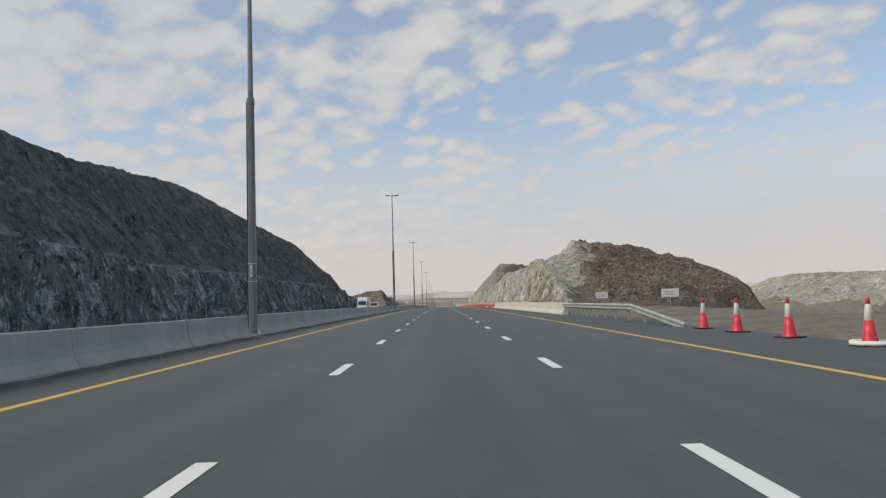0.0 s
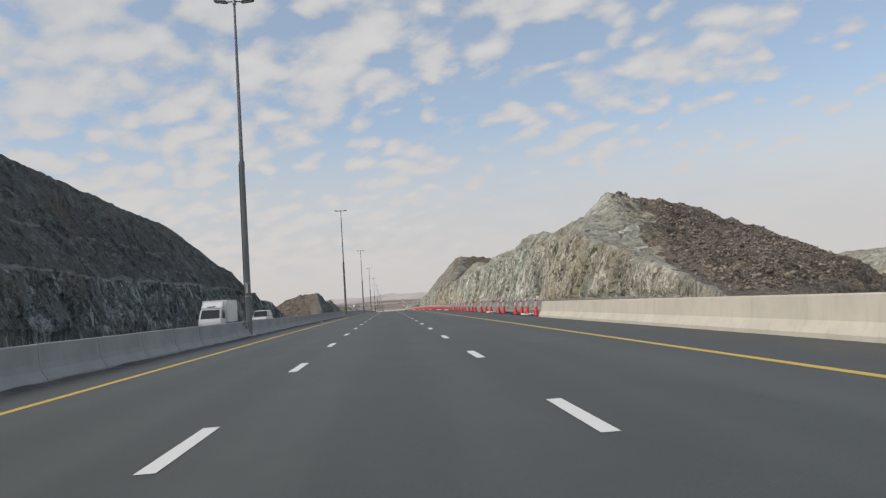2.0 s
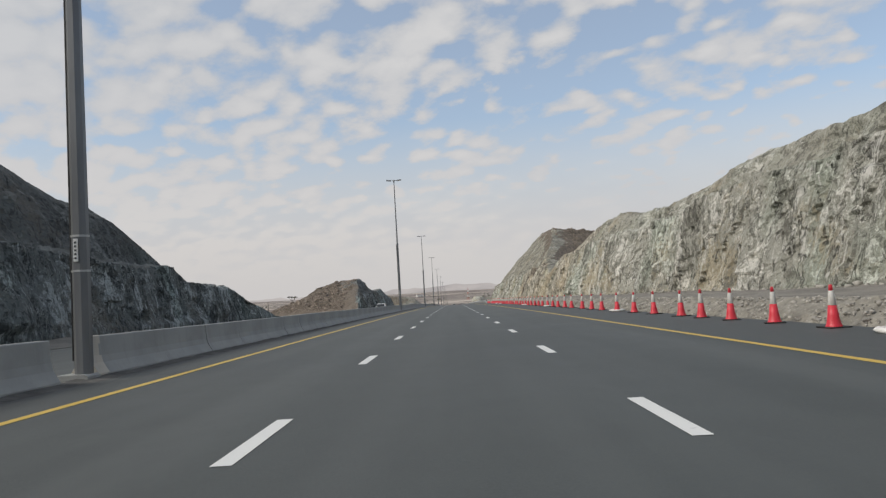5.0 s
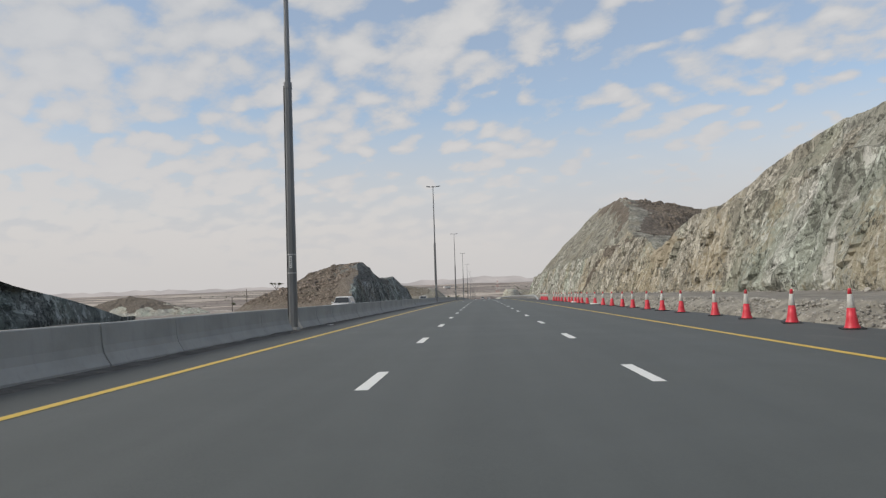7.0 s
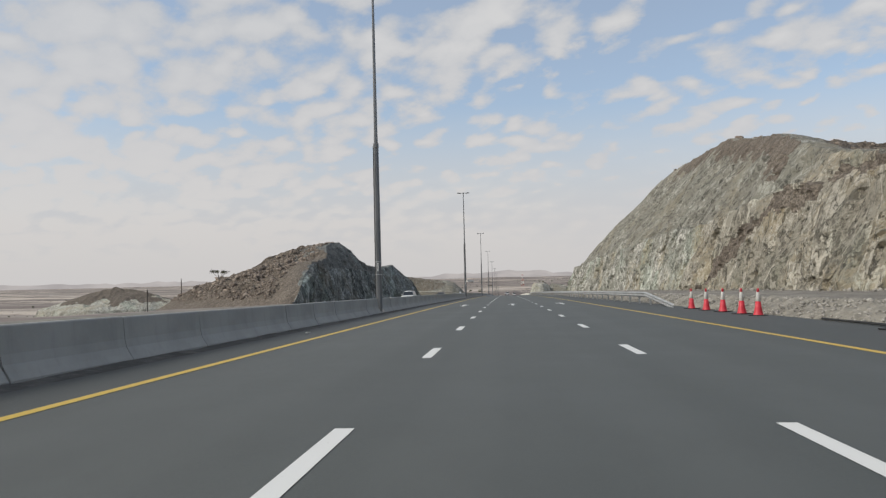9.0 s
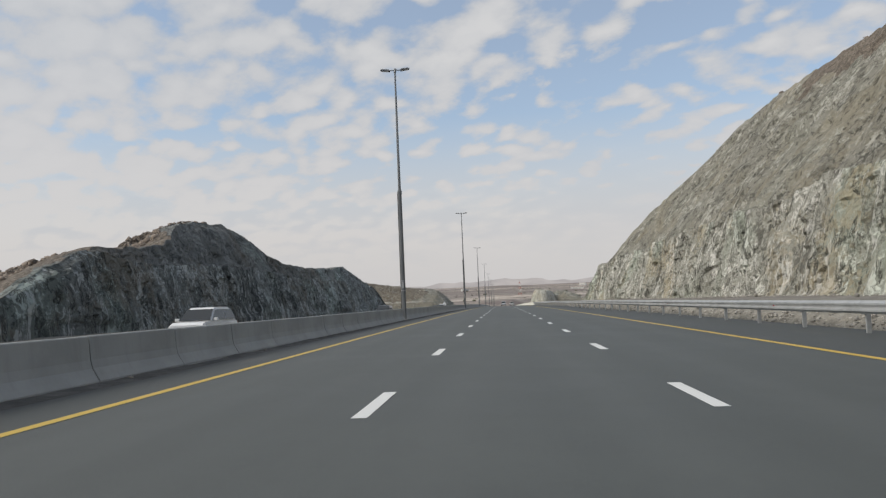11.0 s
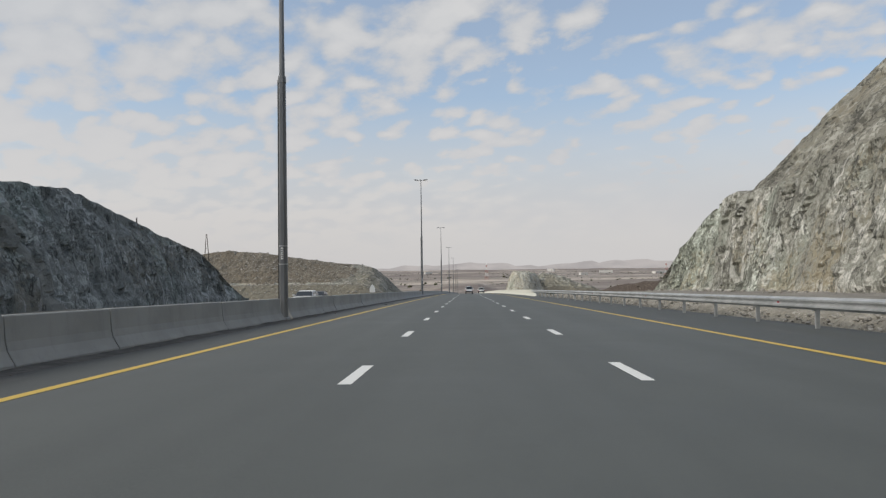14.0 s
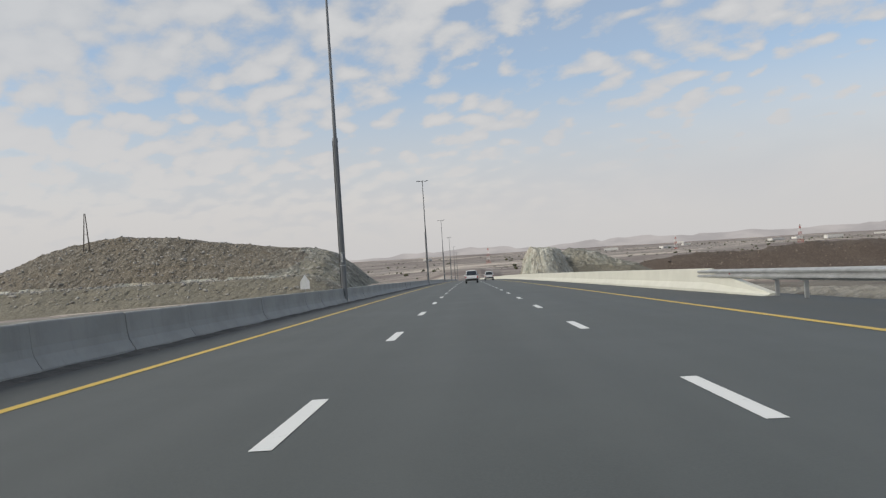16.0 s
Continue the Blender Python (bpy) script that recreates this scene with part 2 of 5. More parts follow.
def rock_nodes(dark, mid, pale, rust, vein, streaks=0.7, size=1.0, tall=0.5, calm=0.0, moss=0.6):
    """Blasted rock: angular slabs, blocks and chips of light and dark stone, crevices with painted shade, pale veins,
    green and rust zones.
    """
    def build(n):
        at = n.coords()
        warp = n.add("ShaderNodeTexNoise")
        n.link(at, warp.inputs["Vector"])
        warp.inputs["Scale"].default_value, warp.inputs["Detail"].default_value = 1.1, 5.0
        bent = n.add("ShaderNodeVectorMath", operation="MULTIPLY_ADD")
        n.link(warp.outputs[1], bent.inputs[0])
        bent.inputs[1].default_value = (0.7, 0.7, 0.7)
        n.link(at, bent.inputs[2])

        def leaning(rx, ry, squash):
            m = n.add("ShaderNodeMapping")
            m.inputs[2].default_value = (radians(rx), radians(ry), 0)
            m.inputs[3].default_value = (1, 1, squash)
            n.link(bent.outputs[0], m.inputs[0])
            return m.outputs[0]

        def cells(where, scale):
            node = n.add("ShaderNodeTexVoronoi", feature="F1", distance="MANHATTAN")
            n.link(where, node.inputs["Vector"])
            node.inputs["Scale"].default_value = scale
            c = n.add("ShaderNodeSeparateColor")
            n.link(node.outputs[1], c.inputs[0])
            return c.outputs[0], c.outputs[1]

        slab_, _ = cells(leaning(14, 9, tall), 0.5 * size)
        block, hue = cells(leaning(-9, 12, tall), 1.35 * size)
        chip, chip_hue = cells(leaning(20, -14, tall * 1.25), 3.6 * size)
        grain = n.noise(at, 5.0 * size, 6, 0.72)
        streak = n.noise(n.coords("Object", (0.9, 0.9, 0.16), (6, 9, 0)), 0.7, 6, 0.7, 0.9)
        zone, other = n.noise(at, 0.085, 5, 0.6), n.noise(n.coords("Object", (1, 1, 0.7), (40, 0, 30)), 0.13, 5, 0.6)
        green = n.noise(n.coords("Object", (1, 1, 0.5), (0, 30, 70)), 0.10, 4, 0.6)
        light = n.math("ADD", n.math("MULTIPLY", slab_, 0.22), n.math("MULTIPLY", block, 0.28))
        light = n.math("ADD", light, n.math("ADD", n.math("MULTIPLY", chip, 0.26), n.math("MULTIPLY", n.ramp(grain, 0.32, 0.68), 0.24)))
        sharp = n.math("MULTIPLY_ADD", n.ramp(n.noise(at, 0.22, 4, 0.55), 0.38, 0.60), 0.85 * (1 - calm), 0.85 * (1 - 0.3 * calm))
        light = n.math("MULTIPLY_ADD", n.math("SUBTRACT", light, 0.5), sharp, n.math("MULTIPLY_ADD", n.math("SUBTRACT", other, 0.5), 0.7, 0.47))
        base = n.mix(n.ramp(light, 0.14, 0.46), dark, mid)
        base = n.mix(n.ramp(light, 0.52, 0.86), base, pale)
        base = n.mix(n.math("MULTIPLY", n.ramp(green, 0.48, 0.64), moss), base, (0.88, 1.01, 0.95), "MULTIPLY")
        stained = n.math("ADD", zone, n.math("MULTIPLY", n.math("SUBTRACT", chip_hue, 0.5), 0.12))
        base = n.mix(n.math("MULTIPLY", n.ramp(stained, 0.50, 0.66), 0.6), base, rust)
        base = n.mix(n.math("MULTIPLY", n.ramp(streak, 0.57, 0.635), streaks), base, vein)
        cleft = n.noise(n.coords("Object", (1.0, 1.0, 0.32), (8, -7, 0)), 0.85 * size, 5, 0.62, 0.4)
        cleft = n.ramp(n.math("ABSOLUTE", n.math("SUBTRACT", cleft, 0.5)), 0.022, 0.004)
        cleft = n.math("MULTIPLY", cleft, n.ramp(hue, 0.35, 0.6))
        # the shade inside the clefts is put into the base colour
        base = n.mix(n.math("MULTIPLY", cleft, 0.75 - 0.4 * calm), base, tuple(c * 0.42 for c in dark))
        height = n.math("ADD", n.math("MULTIPLY", block, 0.55), n.math("MULTIPLY", chip, 0.28))
        height = n.math("ADD", height, n.math("MULTIPLY_ADD", grain, 0.8, n.math("MULTIPLY", cleft, -0.6)))
        return base, height, None
    return build


def rubble_nodes(lo, hi, pale):
    def build(n):
        at = n.coords()
        stones = n.voronoi(at, 1.6)
        tone = n.voronoi(at, 1.6, "F1", 1)
        small = n.voronoi(at, 5.0)
        cloud, fine = n.noise(at, 0.12, 5, 0.6), n.noise(at, 4.0, 6, 0.7)
        grey = n.add("ShaderNodeSeparateColor")
        n.link(tone, grey.inputs[0])
        base = n.mix(grey.outputs[0], lo, hi)
        base = n.mix(n.math("MULTIPLY", n.ramp(cloud, 0.45, 0.7), 0.7), base, pale)
        base = n.mix(n.ramp(fine, 0.35, 0.72), tuple(c * 0.55 for c in lo), base)
        height = n.math("SUBTRACT", n.math("MULTIPLY", fine, 0.4), n.math("ADD", stones, n.math("MULTIPLY", small, 0.35)))
        return base, height, None
    return build


def soil_nodes(lo, hi, pale, scale=0.4):
    def build(n):
        at = n.coords()
        cloud, fine, grit = n.noise(at, scale, 6, 0.6), n.noise(at, 3.0, 5, 0.7), n.voronoi(at, 7.0)
        base = n.mix(n.ramp(cloud, 0.35, 0.65), lo, hi)
        base = n.mix(n.math("MULTIPLY", n.ramp(fine, 0.52, 0.75), 0.7), base, pale)
        return base, n.math("SUBTRACT", fine, n.math("MULTIPLY", grit, 0.4)), None
    return build


def plain_nodes(n):
    """The ground: gravel by the road, and far off bands of sand, brown gravel and dark scrub."""
    at = n.coords()
    near, grit = n.noise(at, 0.5, 6, 0.65), n.voronoi(at, 4.0)
    field = n.noise(n.coords("Object", (0.4, 1.0, 1.0)), 0.007, 7, 0.66, 0.8)
    sand = n.noise(n.coords("Object", (0.22, 1.0, 1.0), (0, 0, 6)), 0.0085, 8, 0.68, 0.5)
    pads = n.noise(n.coords("Object", (0.3, 1.0, 1.0), (0, 0, -7)), 0.02, 6, 0.6, 0.2)
    scrub = n.noise(at, 0.06, 7, 0.8)
    base = n.mix(n.ramp(near, 0.35, 0.65), (0.225, 0.192, 0.165), (0.30, 0.262, 0.23))
    base = n.mix(n.math("MULTIPLY", n.ramp(field, 0.44, 0.56), 0.9), base, (0.165, 0.132, 0.115))
    base = n.mix(n.math("MULTIPLY", n.ramp(sand, 0.53, 0.60), 0.9), base, (0.52, 0.45, 0.37))
    base = n.mix(n.math("MULTIPLY", n.ramp(pads, 0.64, 0.69), 0.8), base, (0.62, 0.57, 0.50))
    base = n.mix(n.math("MULTIPLY", n.ramp(scrub, 0.54, 0.64), 0.7), base, (0.105, 0.09, 0.075))
    return base, n.math("SUBTRACT", near, n.math("MULTIPLY", grit, 0.3)), None


ASPHALT = material("asphalt", rough=0.8, build=asphalt_nodes, bump=0.25, reach=0.006)
SHOULDER = material("shoulder_asphalt", rough=0.66, build=shoulder_nodes, bump=0.25, reach=0.006)
WHITE_LINE = material("white_road_paint", rough=0.55, build=paint_nodes((0.70, 0.70, 0.67), (0.35, 0.35, 0.34)), bump=0.2, reach=0.004)
YELLOW_LINE = material("yellow_road_paint", rough=0.55, build=paint_nodes((0.56, 0.385, 0.06), (0.30, 0.22, 0.08)), bump=0.2, reach=0.004)
CONCRETE = material("grey_concrete", rough=0.85, build=concrete_nodes((0.305, 0.308, 0.292), (0.365, 0.367, 0.350), (0.245, 0.246, 0.234)), bump=0.2, reach=0.01)
CREAM = material("cream_concrete", rough=0.8, build=concrete_nodes((0.49, 0.452, 0.385), (0.57, 0.525, 0.45), (0.38, 0.345, 0.29)), bump=0.15, reach=0.01)
WHITE_CONCRETE = material("white_painted_concrete", rough=0.7, build=concrete_nodes((0.55, 0.54, 0.465), (0.60, 0.59, 0.51), (0.52, 0.51, 0.44)), bump=0.15, reach=0.01)
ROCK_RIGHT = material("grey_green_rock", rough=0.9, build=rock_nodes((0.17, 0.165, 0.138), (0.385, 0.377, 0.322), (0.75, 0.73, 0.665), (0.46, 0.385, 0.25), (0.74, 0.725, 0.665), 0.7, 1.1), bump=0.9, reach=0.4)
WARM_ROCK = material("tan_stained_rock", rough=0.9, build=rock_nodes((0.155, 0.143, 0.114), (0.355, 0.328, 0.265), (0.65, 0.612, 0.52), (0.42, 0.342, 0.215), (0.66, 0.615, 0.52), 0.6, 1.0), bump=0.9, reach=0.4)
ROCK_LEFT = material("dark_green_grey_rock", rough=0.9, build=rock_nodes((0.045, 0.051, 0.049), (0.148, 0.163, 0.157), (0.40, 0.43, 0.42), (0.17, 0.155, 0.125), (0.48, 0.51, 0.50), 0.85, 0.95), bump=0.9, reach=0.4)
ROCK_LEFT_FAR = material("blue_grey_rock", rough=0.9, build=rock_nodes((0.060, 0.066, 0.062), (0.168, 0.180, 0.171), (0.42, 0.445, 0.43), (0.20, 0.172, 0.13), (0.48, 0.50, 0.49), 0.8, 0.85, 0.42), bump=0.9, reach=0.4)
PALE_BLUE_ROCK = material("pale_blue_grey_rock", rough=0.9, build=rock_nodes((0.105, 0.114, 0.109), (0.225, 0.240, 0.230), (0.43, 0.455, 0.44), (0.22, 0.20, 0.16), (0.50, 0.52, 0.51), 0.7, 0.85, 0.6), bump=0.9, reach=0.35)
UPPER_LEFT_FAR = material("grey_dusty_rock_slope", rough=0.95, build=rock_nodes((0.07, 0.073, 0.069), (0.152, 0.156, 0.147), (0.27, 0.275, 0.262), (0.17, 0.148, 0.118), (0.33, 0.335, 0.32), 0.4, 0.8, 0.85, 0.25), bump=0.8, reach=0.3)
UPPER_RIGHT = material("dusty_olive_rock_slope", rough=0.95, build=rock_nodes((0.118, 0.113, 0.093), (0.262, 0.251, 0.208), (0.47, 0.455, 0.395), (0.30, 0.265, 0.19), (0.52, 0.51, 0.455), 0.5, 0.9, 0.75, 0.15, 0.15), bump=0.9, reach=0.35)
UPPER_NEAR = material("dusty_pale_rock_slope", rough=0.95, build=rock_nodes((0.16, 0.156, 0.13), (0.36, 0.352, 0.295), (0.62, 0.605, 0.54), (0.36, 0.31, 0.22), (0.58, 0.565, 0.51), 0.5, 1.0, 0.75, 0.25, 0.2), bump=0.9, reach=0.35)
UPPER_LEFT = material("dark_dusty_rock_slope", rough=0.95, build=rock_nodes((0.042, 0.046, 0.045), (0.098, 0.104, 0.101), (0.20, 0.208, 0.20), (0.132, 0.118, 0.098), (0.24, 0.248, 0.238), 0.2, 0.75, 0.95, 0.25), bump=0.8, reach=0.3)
BROWN_SOIL = material("brown_stony_soil", rough=0.95, build=soil_nodes((0.115, 0.10, 0.08), (0.165, 0.145, 0.118), (0.24, 0.215, 0.18), 0.5), bump=0.6, reach=0.08)
BANK = material("pale_stony_bank", rough=0.95, build=soil_nodes((0.19, 0.176, 0.146), (0.285, 0.266, 0.224), (0.43, 0.405, 0.35), 1.6), bump=0.9, reach=0.12)
DIRT = material("dark_roadside_dirt", rough=0.95, build=soil_nodes((0.06, 0.058, 0.054), (0.10, 0.096, 0.088), (0.17, 0.162, 0.148), 1.5), bump=0.8, reach=0.04)
BERM = material("pale_dust_on_rock", rough=0.95, build=soil_nodes((0.13, 0.135, 0.125), (0.21, 0.215, 0.20), (0.30, 0.30, 0.28), 0.6), bump=0.7, reach=0.15)
PALE_ROCK = material("pale_weathered_rock", rough=0.9, build=rock_nodes((0.20, 0.195, 0.165), (0.40, 0.39, 0.33), (0.62, 0.60, 0.52), (0.42, 0.36, 0.26), (0.6, 0.58, 0.52)), bump=0.8, reach=0.3)
SCRUB_EARTH = material("dark_brown_scrub_earth", rough=0.95, build=rubble_nodes((0.105, 0.078, 0.060), (0.20, 0.155, 0.122), (0.23, 0.182, 0.14)), bump=0.9, reach=0.4)
RUBBLE = material("brown_rubble", rough=0.95, build=rubble_nodes((0.14, 0.115, 0.09), (0.31, 0.26, 0.21), (0.34, 0.295, 0.24)), bump=0.9, reach=0.3)
TAN_ROCK = material("tan_weathered_rock", rough=0.95, build=rubble_nodes((0.15, 0.128, 0.095), (0.41, 0.37, 0.30), (0.33, 0.268, 0.185)), bump=0.9, reach=0.25)
SOIL = material("pale_gravelly_soil", rough=0.95, build=soil_nodes((0.165, 0.153, 0.132), (0.225, 0.208, 0.18), (0.33, 0.31, 0.275)), bump=0.6, reach=0.08)
OCHRE = material("ochre_eroded_soil", rough=0.95, build=soil_nodes((0.27, 0.232, 0.165), (0.36, 0.312, 0.228), (0.44, 0.40, 0.315), 0.8), bump=0.8, reach=0.2)
SOIL_BANK = material("pale_brown_bank", rough=0.95, build=rubble_nodes((0.205, 0.186, 0.140), (0.285, 0.260, 0.198), (0.33, 0.292, 0.215)), bump=0.6, reach=0.15)
PLAIN = material("desert_ground", rough=0.95, build=plain_nodes, bump=0.5, reach=0.1)
STONE = material("loose_stone", rough=0.9, build=lambda n: (n.mix(n.add("ShaderNodeNewGeometry").outputs["Random Per Island"], (0.12, 0.10, 0.085), (0.30, 0.265, 0.22)), n.noise(n.coords(), 6, 5), None), bump=0.5, reach=0.05)
DARK_STONE = material("brown_boulder", rough=0.95, build=lambda n: (n.mix(n.add("ShaderNodeNewGeometry").outputs["Random Per Island"], (0.12, 0.096, 0.078), (0.31, 0.255, 0.205)), n.noise(n.coords(), 6, 5), None), bump=0.5, reach=0.05)
PALE_STONE = material("pale_stone", rough=0.9, build=lambda n: (n.mix(n.add("ShaderNodeNewGeometry").outputs["Random Per Island"], (0.20, 0.187, 0.165), (0.44, 0.415, 0.37)), n.noise(n.coords(), 6, 5), None), bump=0.5, reach=0.05)
GALVANISED = material("galvanised_steel", rough=0.52, metal=0.6, build=lambda n: (tint(n, (0.40, 0.405, 0.40), (0.52, 0.525, 0.52), 2.0)[0], None, None))
POLE_STEEL = material("weathered_pole_steel", rough=0.5, metal=0.55, build=lambda n: (tint(n, (0.15, 0.155, 0.16), (0.23, 0.235, 0.24), 1.2, (1, 1, 0.15))[0], None, None))
BLACK = material("black_rubber", (0.018, 0.018, 0.018), 0.7)
RED = material("red_plastic", rough=0.45, build=lambda n: (tint(n, (0.56, 0.024, 0.04), (0.63, 0.04, 0.06), 6)[0], None, None))
WHITE_SLEEVE = material("white_reflective_sleeve", rough=0.45, build=lambda n: (tint(n, (0.46, 0.44, 0.40), (0.66, 0.65, 0.62), 5, (1, 1, 0.5))[0], None, None))
SACK = material("white_woven_sack", rough=0.8, build=lambda n: (tint(n, (0.60, 0.59, 0.55), (0.74, 0.73, 0.70), 5)[0], n.noise(n.coords(), 30), None), bump=0.4, reach=0.02)
CAR_WHITE = material("white_car_paint", rough=0.25, build=lambda n: (tint(n, (0.70, 0.70, 0.69), (0.76, 0.76, 0.76), 1.5)[0], None, None))
CAR_DARK = material("dark_grey_car_paint", rough=0.3, build=lambda n: (tint(n, (0.06, 0.065, 0.07), (0.09, 0.095, 0.10), 1.5)[0], None, None))
CAR_GREY = material("grey_metallic_car_paint", rough=0.3, metal=0.4, build=lambda n: (tint(n, (0.075, 0.08, 0.085), (0.10, 0.106, 0.112), 1.5)[0], None, None))
GLASS = material("dark_vehicle_glass", (0.03, 0.035, 0.04), 0.06)
LIGHT_RED = material("red_lamp_glass", (0.35, 0.02, 0.02), 0.2)
LIGHT_CLEAR = material("clear_lamp_glass", (0.6, 0.6, 0.6), 0.15)
SIGN_WHITE = material("white_sign_face", rough=0.4, build=lambda n: (tint(n, (0.66, 0.66, 0.64), (0.74, 0.74, 0.72), 3)[0], None, None))
SIGN_DARK = material("dark_sign_ink", (0.04, 0.045, 0.05), 0.5)
SIGN_INK = material("faded_sign_ink", (0.28, 0.29, 0.30), 0.5)
WOOD = material("weathered_timber", rough=0.9, build=lambda n: (tint(n, (0.05, 0.042, 0.035), (0.11, 0.09, 0.075), 3, (4, 4, 0.3))[0], None, None))
LEAF = material("dry_acacia_leaf", rough=0.8, build=lambda n: (n.mix(n.add("ShaderNodeNewGeometry").outputs["Random Per Island"], (0.055, 0.06, 0.03), (0.11, 0.105, 0.06)), None, None))
PYLON_RED = material("red_painted_steel", (0.38, 0.10, 0.07), 0.6)
PYLON_WHITE = material("white_painted_steel", (0.68, 0.66, 0.62), 0.6)
WALL_WHITE = material("white_render_wall", rough=0.85, build=lambda n: (tint(n, (0.60, 0.58, 0.54), (0.70, 0.68, 0.64), 0.5)[0], None, None))


# ---- helpers of this scene ----
def part(name, bm, mat, parent=None, label="", smooth=False):
    me = bpy.data.meshes.new(name)
    bm.to_mesh(me)
    bm.free()
    me.materials.append(mat)
    if smooth:
        for p in me.polygons:
            p.use_smooth = True
    ob = new(name, me)
    ob.parent = parent
    if label:
        tagged(ob, label)
    return ob


def part_data(name, verts, faces, mat, parent=None, label="", smooth=False):
    me = bpy.data.meshes.new(name)
    me.from_pydata([tuple(v) for v in verts], [], [tuple(f) for f in faces])
    me.materials.append(mat)
    me.update()
    if smooth:
        me.polygons.foreach_set("use_smooth", [True] * len(me.polygons))
    ob = new(name, me)
    ob.parent = parent
    if label:
        tagged(ob, label)
    return ob


def thing(name, m, label, category, group="", kind=""):
    ob = new(name)
    ob.empty_display_size = 0.3
    ob.matrix_world = m
    return tagged(ob, label, category, group, kind)


def box(bm, lo, hi, bevel=0.0):
    made = bmesh.ops.create_cube(bm, size=1.0)["verts"]
    for v in made:
        v.co = Vector([(lo[i] + hi[i]) / 2 + v.co[i] * (hi[i] - lo[i]) for i in range(3)])
    if bevel:
        edges = list({e for v in made for e in v.link_edges})
        bmesh.ops.bevel(bm, geom=edges, offset=bevel, segments=2, affect="EDGES")
    return bm


def tube(bm, a, b, ra, rb, sides=8, turn=0.0):
    a, b = Vector(a), Vector(b)
    q = (b - a).to_track_quat("Z", "Y").to_matrix()
    rings = []
    for p, r in ((a, ra), (b, rb)):
        rings.append([bm.verts.new(p + q @ Vector((r * math.cos(turn + 2 * math.pi * i / sides), r * math.sin(turn + 2 * math.pi * i / sides), 0))) for i in range(sides)])
    for i in range(sides):
        bm.faces.new((rings[0][i], rings[0][(i + 1) % sides], rings[1][(i + 1) % sides], rings[1][i]))
    bm.faces.new(rings[0][::-1])
    bm.faces.new(rings[1])
    return bm


def lathe(bm, profile, sides=20):
    rings = [[bm.verts.new((r * math.cos(2 * math.pi * i / sides), r * math.sin(2 * math.pi * i / sides), z)) for i in range(sides)] for r, z in profile]
    for a, b in zip(rings, rings[1:]):
        for i in range(sides):
            bm.faces.new((a[i], a[(i + 1) % sides], b[(i + 1) % sides], b[i]))
    bm.faces.new(rings[0][::-1])
    bm.faces.new(rings[-1])
    return bm


def sweep(section, ys, closed=True, lift=None):
    """Vertices and faces of a section of (x, z) carried along the road over ys."""
    k = len(section)
    verts = [(x, y, grade(y) + z + (lift(y) if lift else 0)) for y in ys for x, z in section]
    faces = []
    for i in range(len(ys) - 1):
        for j in range(k if closed else k - 1):
            a, b = i * k + j, i * k + (j + 1) % k
            faces.append((a, a + k, b + k, b))
    if closed:
        faces += [tuple(range(k)), tuple((len(ys) - 1) * k + j for j in reversed(range(k)))]
    return verts, faces


def hashed(i, j, k):
    h = (i * 374761393 + j * 668265263 + k * 2147483647 // 7 * 3) & 0xFFFFFFFF
    h = ((h ^ (h >> 13)) * 1274126177) & 0xFFFFFFFF
    return ((h ^ (h >> 16)) & 0xFFFFFF) / float(0xFFFFFF)


def lattice(x, y, z):
    """Smooth noise from 0 to 1 over arrays."""
    x, y, z = (np.asarray(a, float) for a in np.broadcast_arrays(x, y, z))
    i, j, k = (np.floor(a).astype(np.int64) for a in (x, y, z))
    u, v, w = x - i, y - j, z - k
    u, v, w = (a * a * (3 - 2 * a) for a in (u, v, w))
    total = 0
    for di in (0, 1):
        for dj in (0, 1):
            for dk in (0, 1):
                total = total + hashed(i + di, j + dj, k + dk) * (u if di else 1 - u) * (v if dj else 1 - v) * (w if dk else 1 - w)
    return total


def fractal(x, y, z, octaves=4, gain=0.5):
    total, amp, norm = 0, 1.0, 0
    for o in range(octaves):
        f = 2.03 ** o
        total = total + amp * lattice(x * f + 17 * o, y * f + 5 * o, z * f + 11 * o)
        norm += amp
        amp *= gain
    return total / norm


def ridged(x, y, z, octaves=4, gain=0.55):
    total, amp, norm = 0, 1.0, 0
    for o in range(octaves):
        f = 2.1 ** o
        total = total + amp * (1 - np.abs(2 * lattice(x * f + 7 * o, y * f + 3 * o, z * f + 19 * o) - 1))
        norm += amp
        amp *= gain
    return total / norm


def smooth(a, lo, hi):
    t = np.clip((np.asarray(a, float) - lo) / (hi - lo), 0, 1)
    return t * t * (3 - 2 * t)


def broken(x, y, seed=0.0):
    """Broken blocks over arrays: each cell of a jittered grid stands in or out by its own amount and leans its own way. From -1 to 1."""
    x, y = np.asarray(x, float), np.asarray(y, float)
    i, j = np.floor(x).astype(np.int64), np.floor(y).astype(np.int64)
    k = np.int64(seed * 10)
    best, value = np.full(x.shape, 9.0), np.zeros(x.shape)
    for di in (-1, 0, 1):
        for dj in (-1, 0, 1):
            a, b = i + di, j + dj
            px, py = a + hashed(a, b, k), b + hashed(a, b, k + 1)
            d = np.abs(x - px) + np.abs(y - py) * 0.8
            stand = 2 * hashed(a, b, k + 2) - 1
            lean = (hashed(a, b, k + 3) - 0.5) * (x - px) + (hashed(a, b, k + 4) - 0.5) * (y - py)
            near = d < best
            best, value = np.where(near, d, best), np.where(near, stand + 1.3 * lean, value)
    return value


grades = np.vectorize(grade)


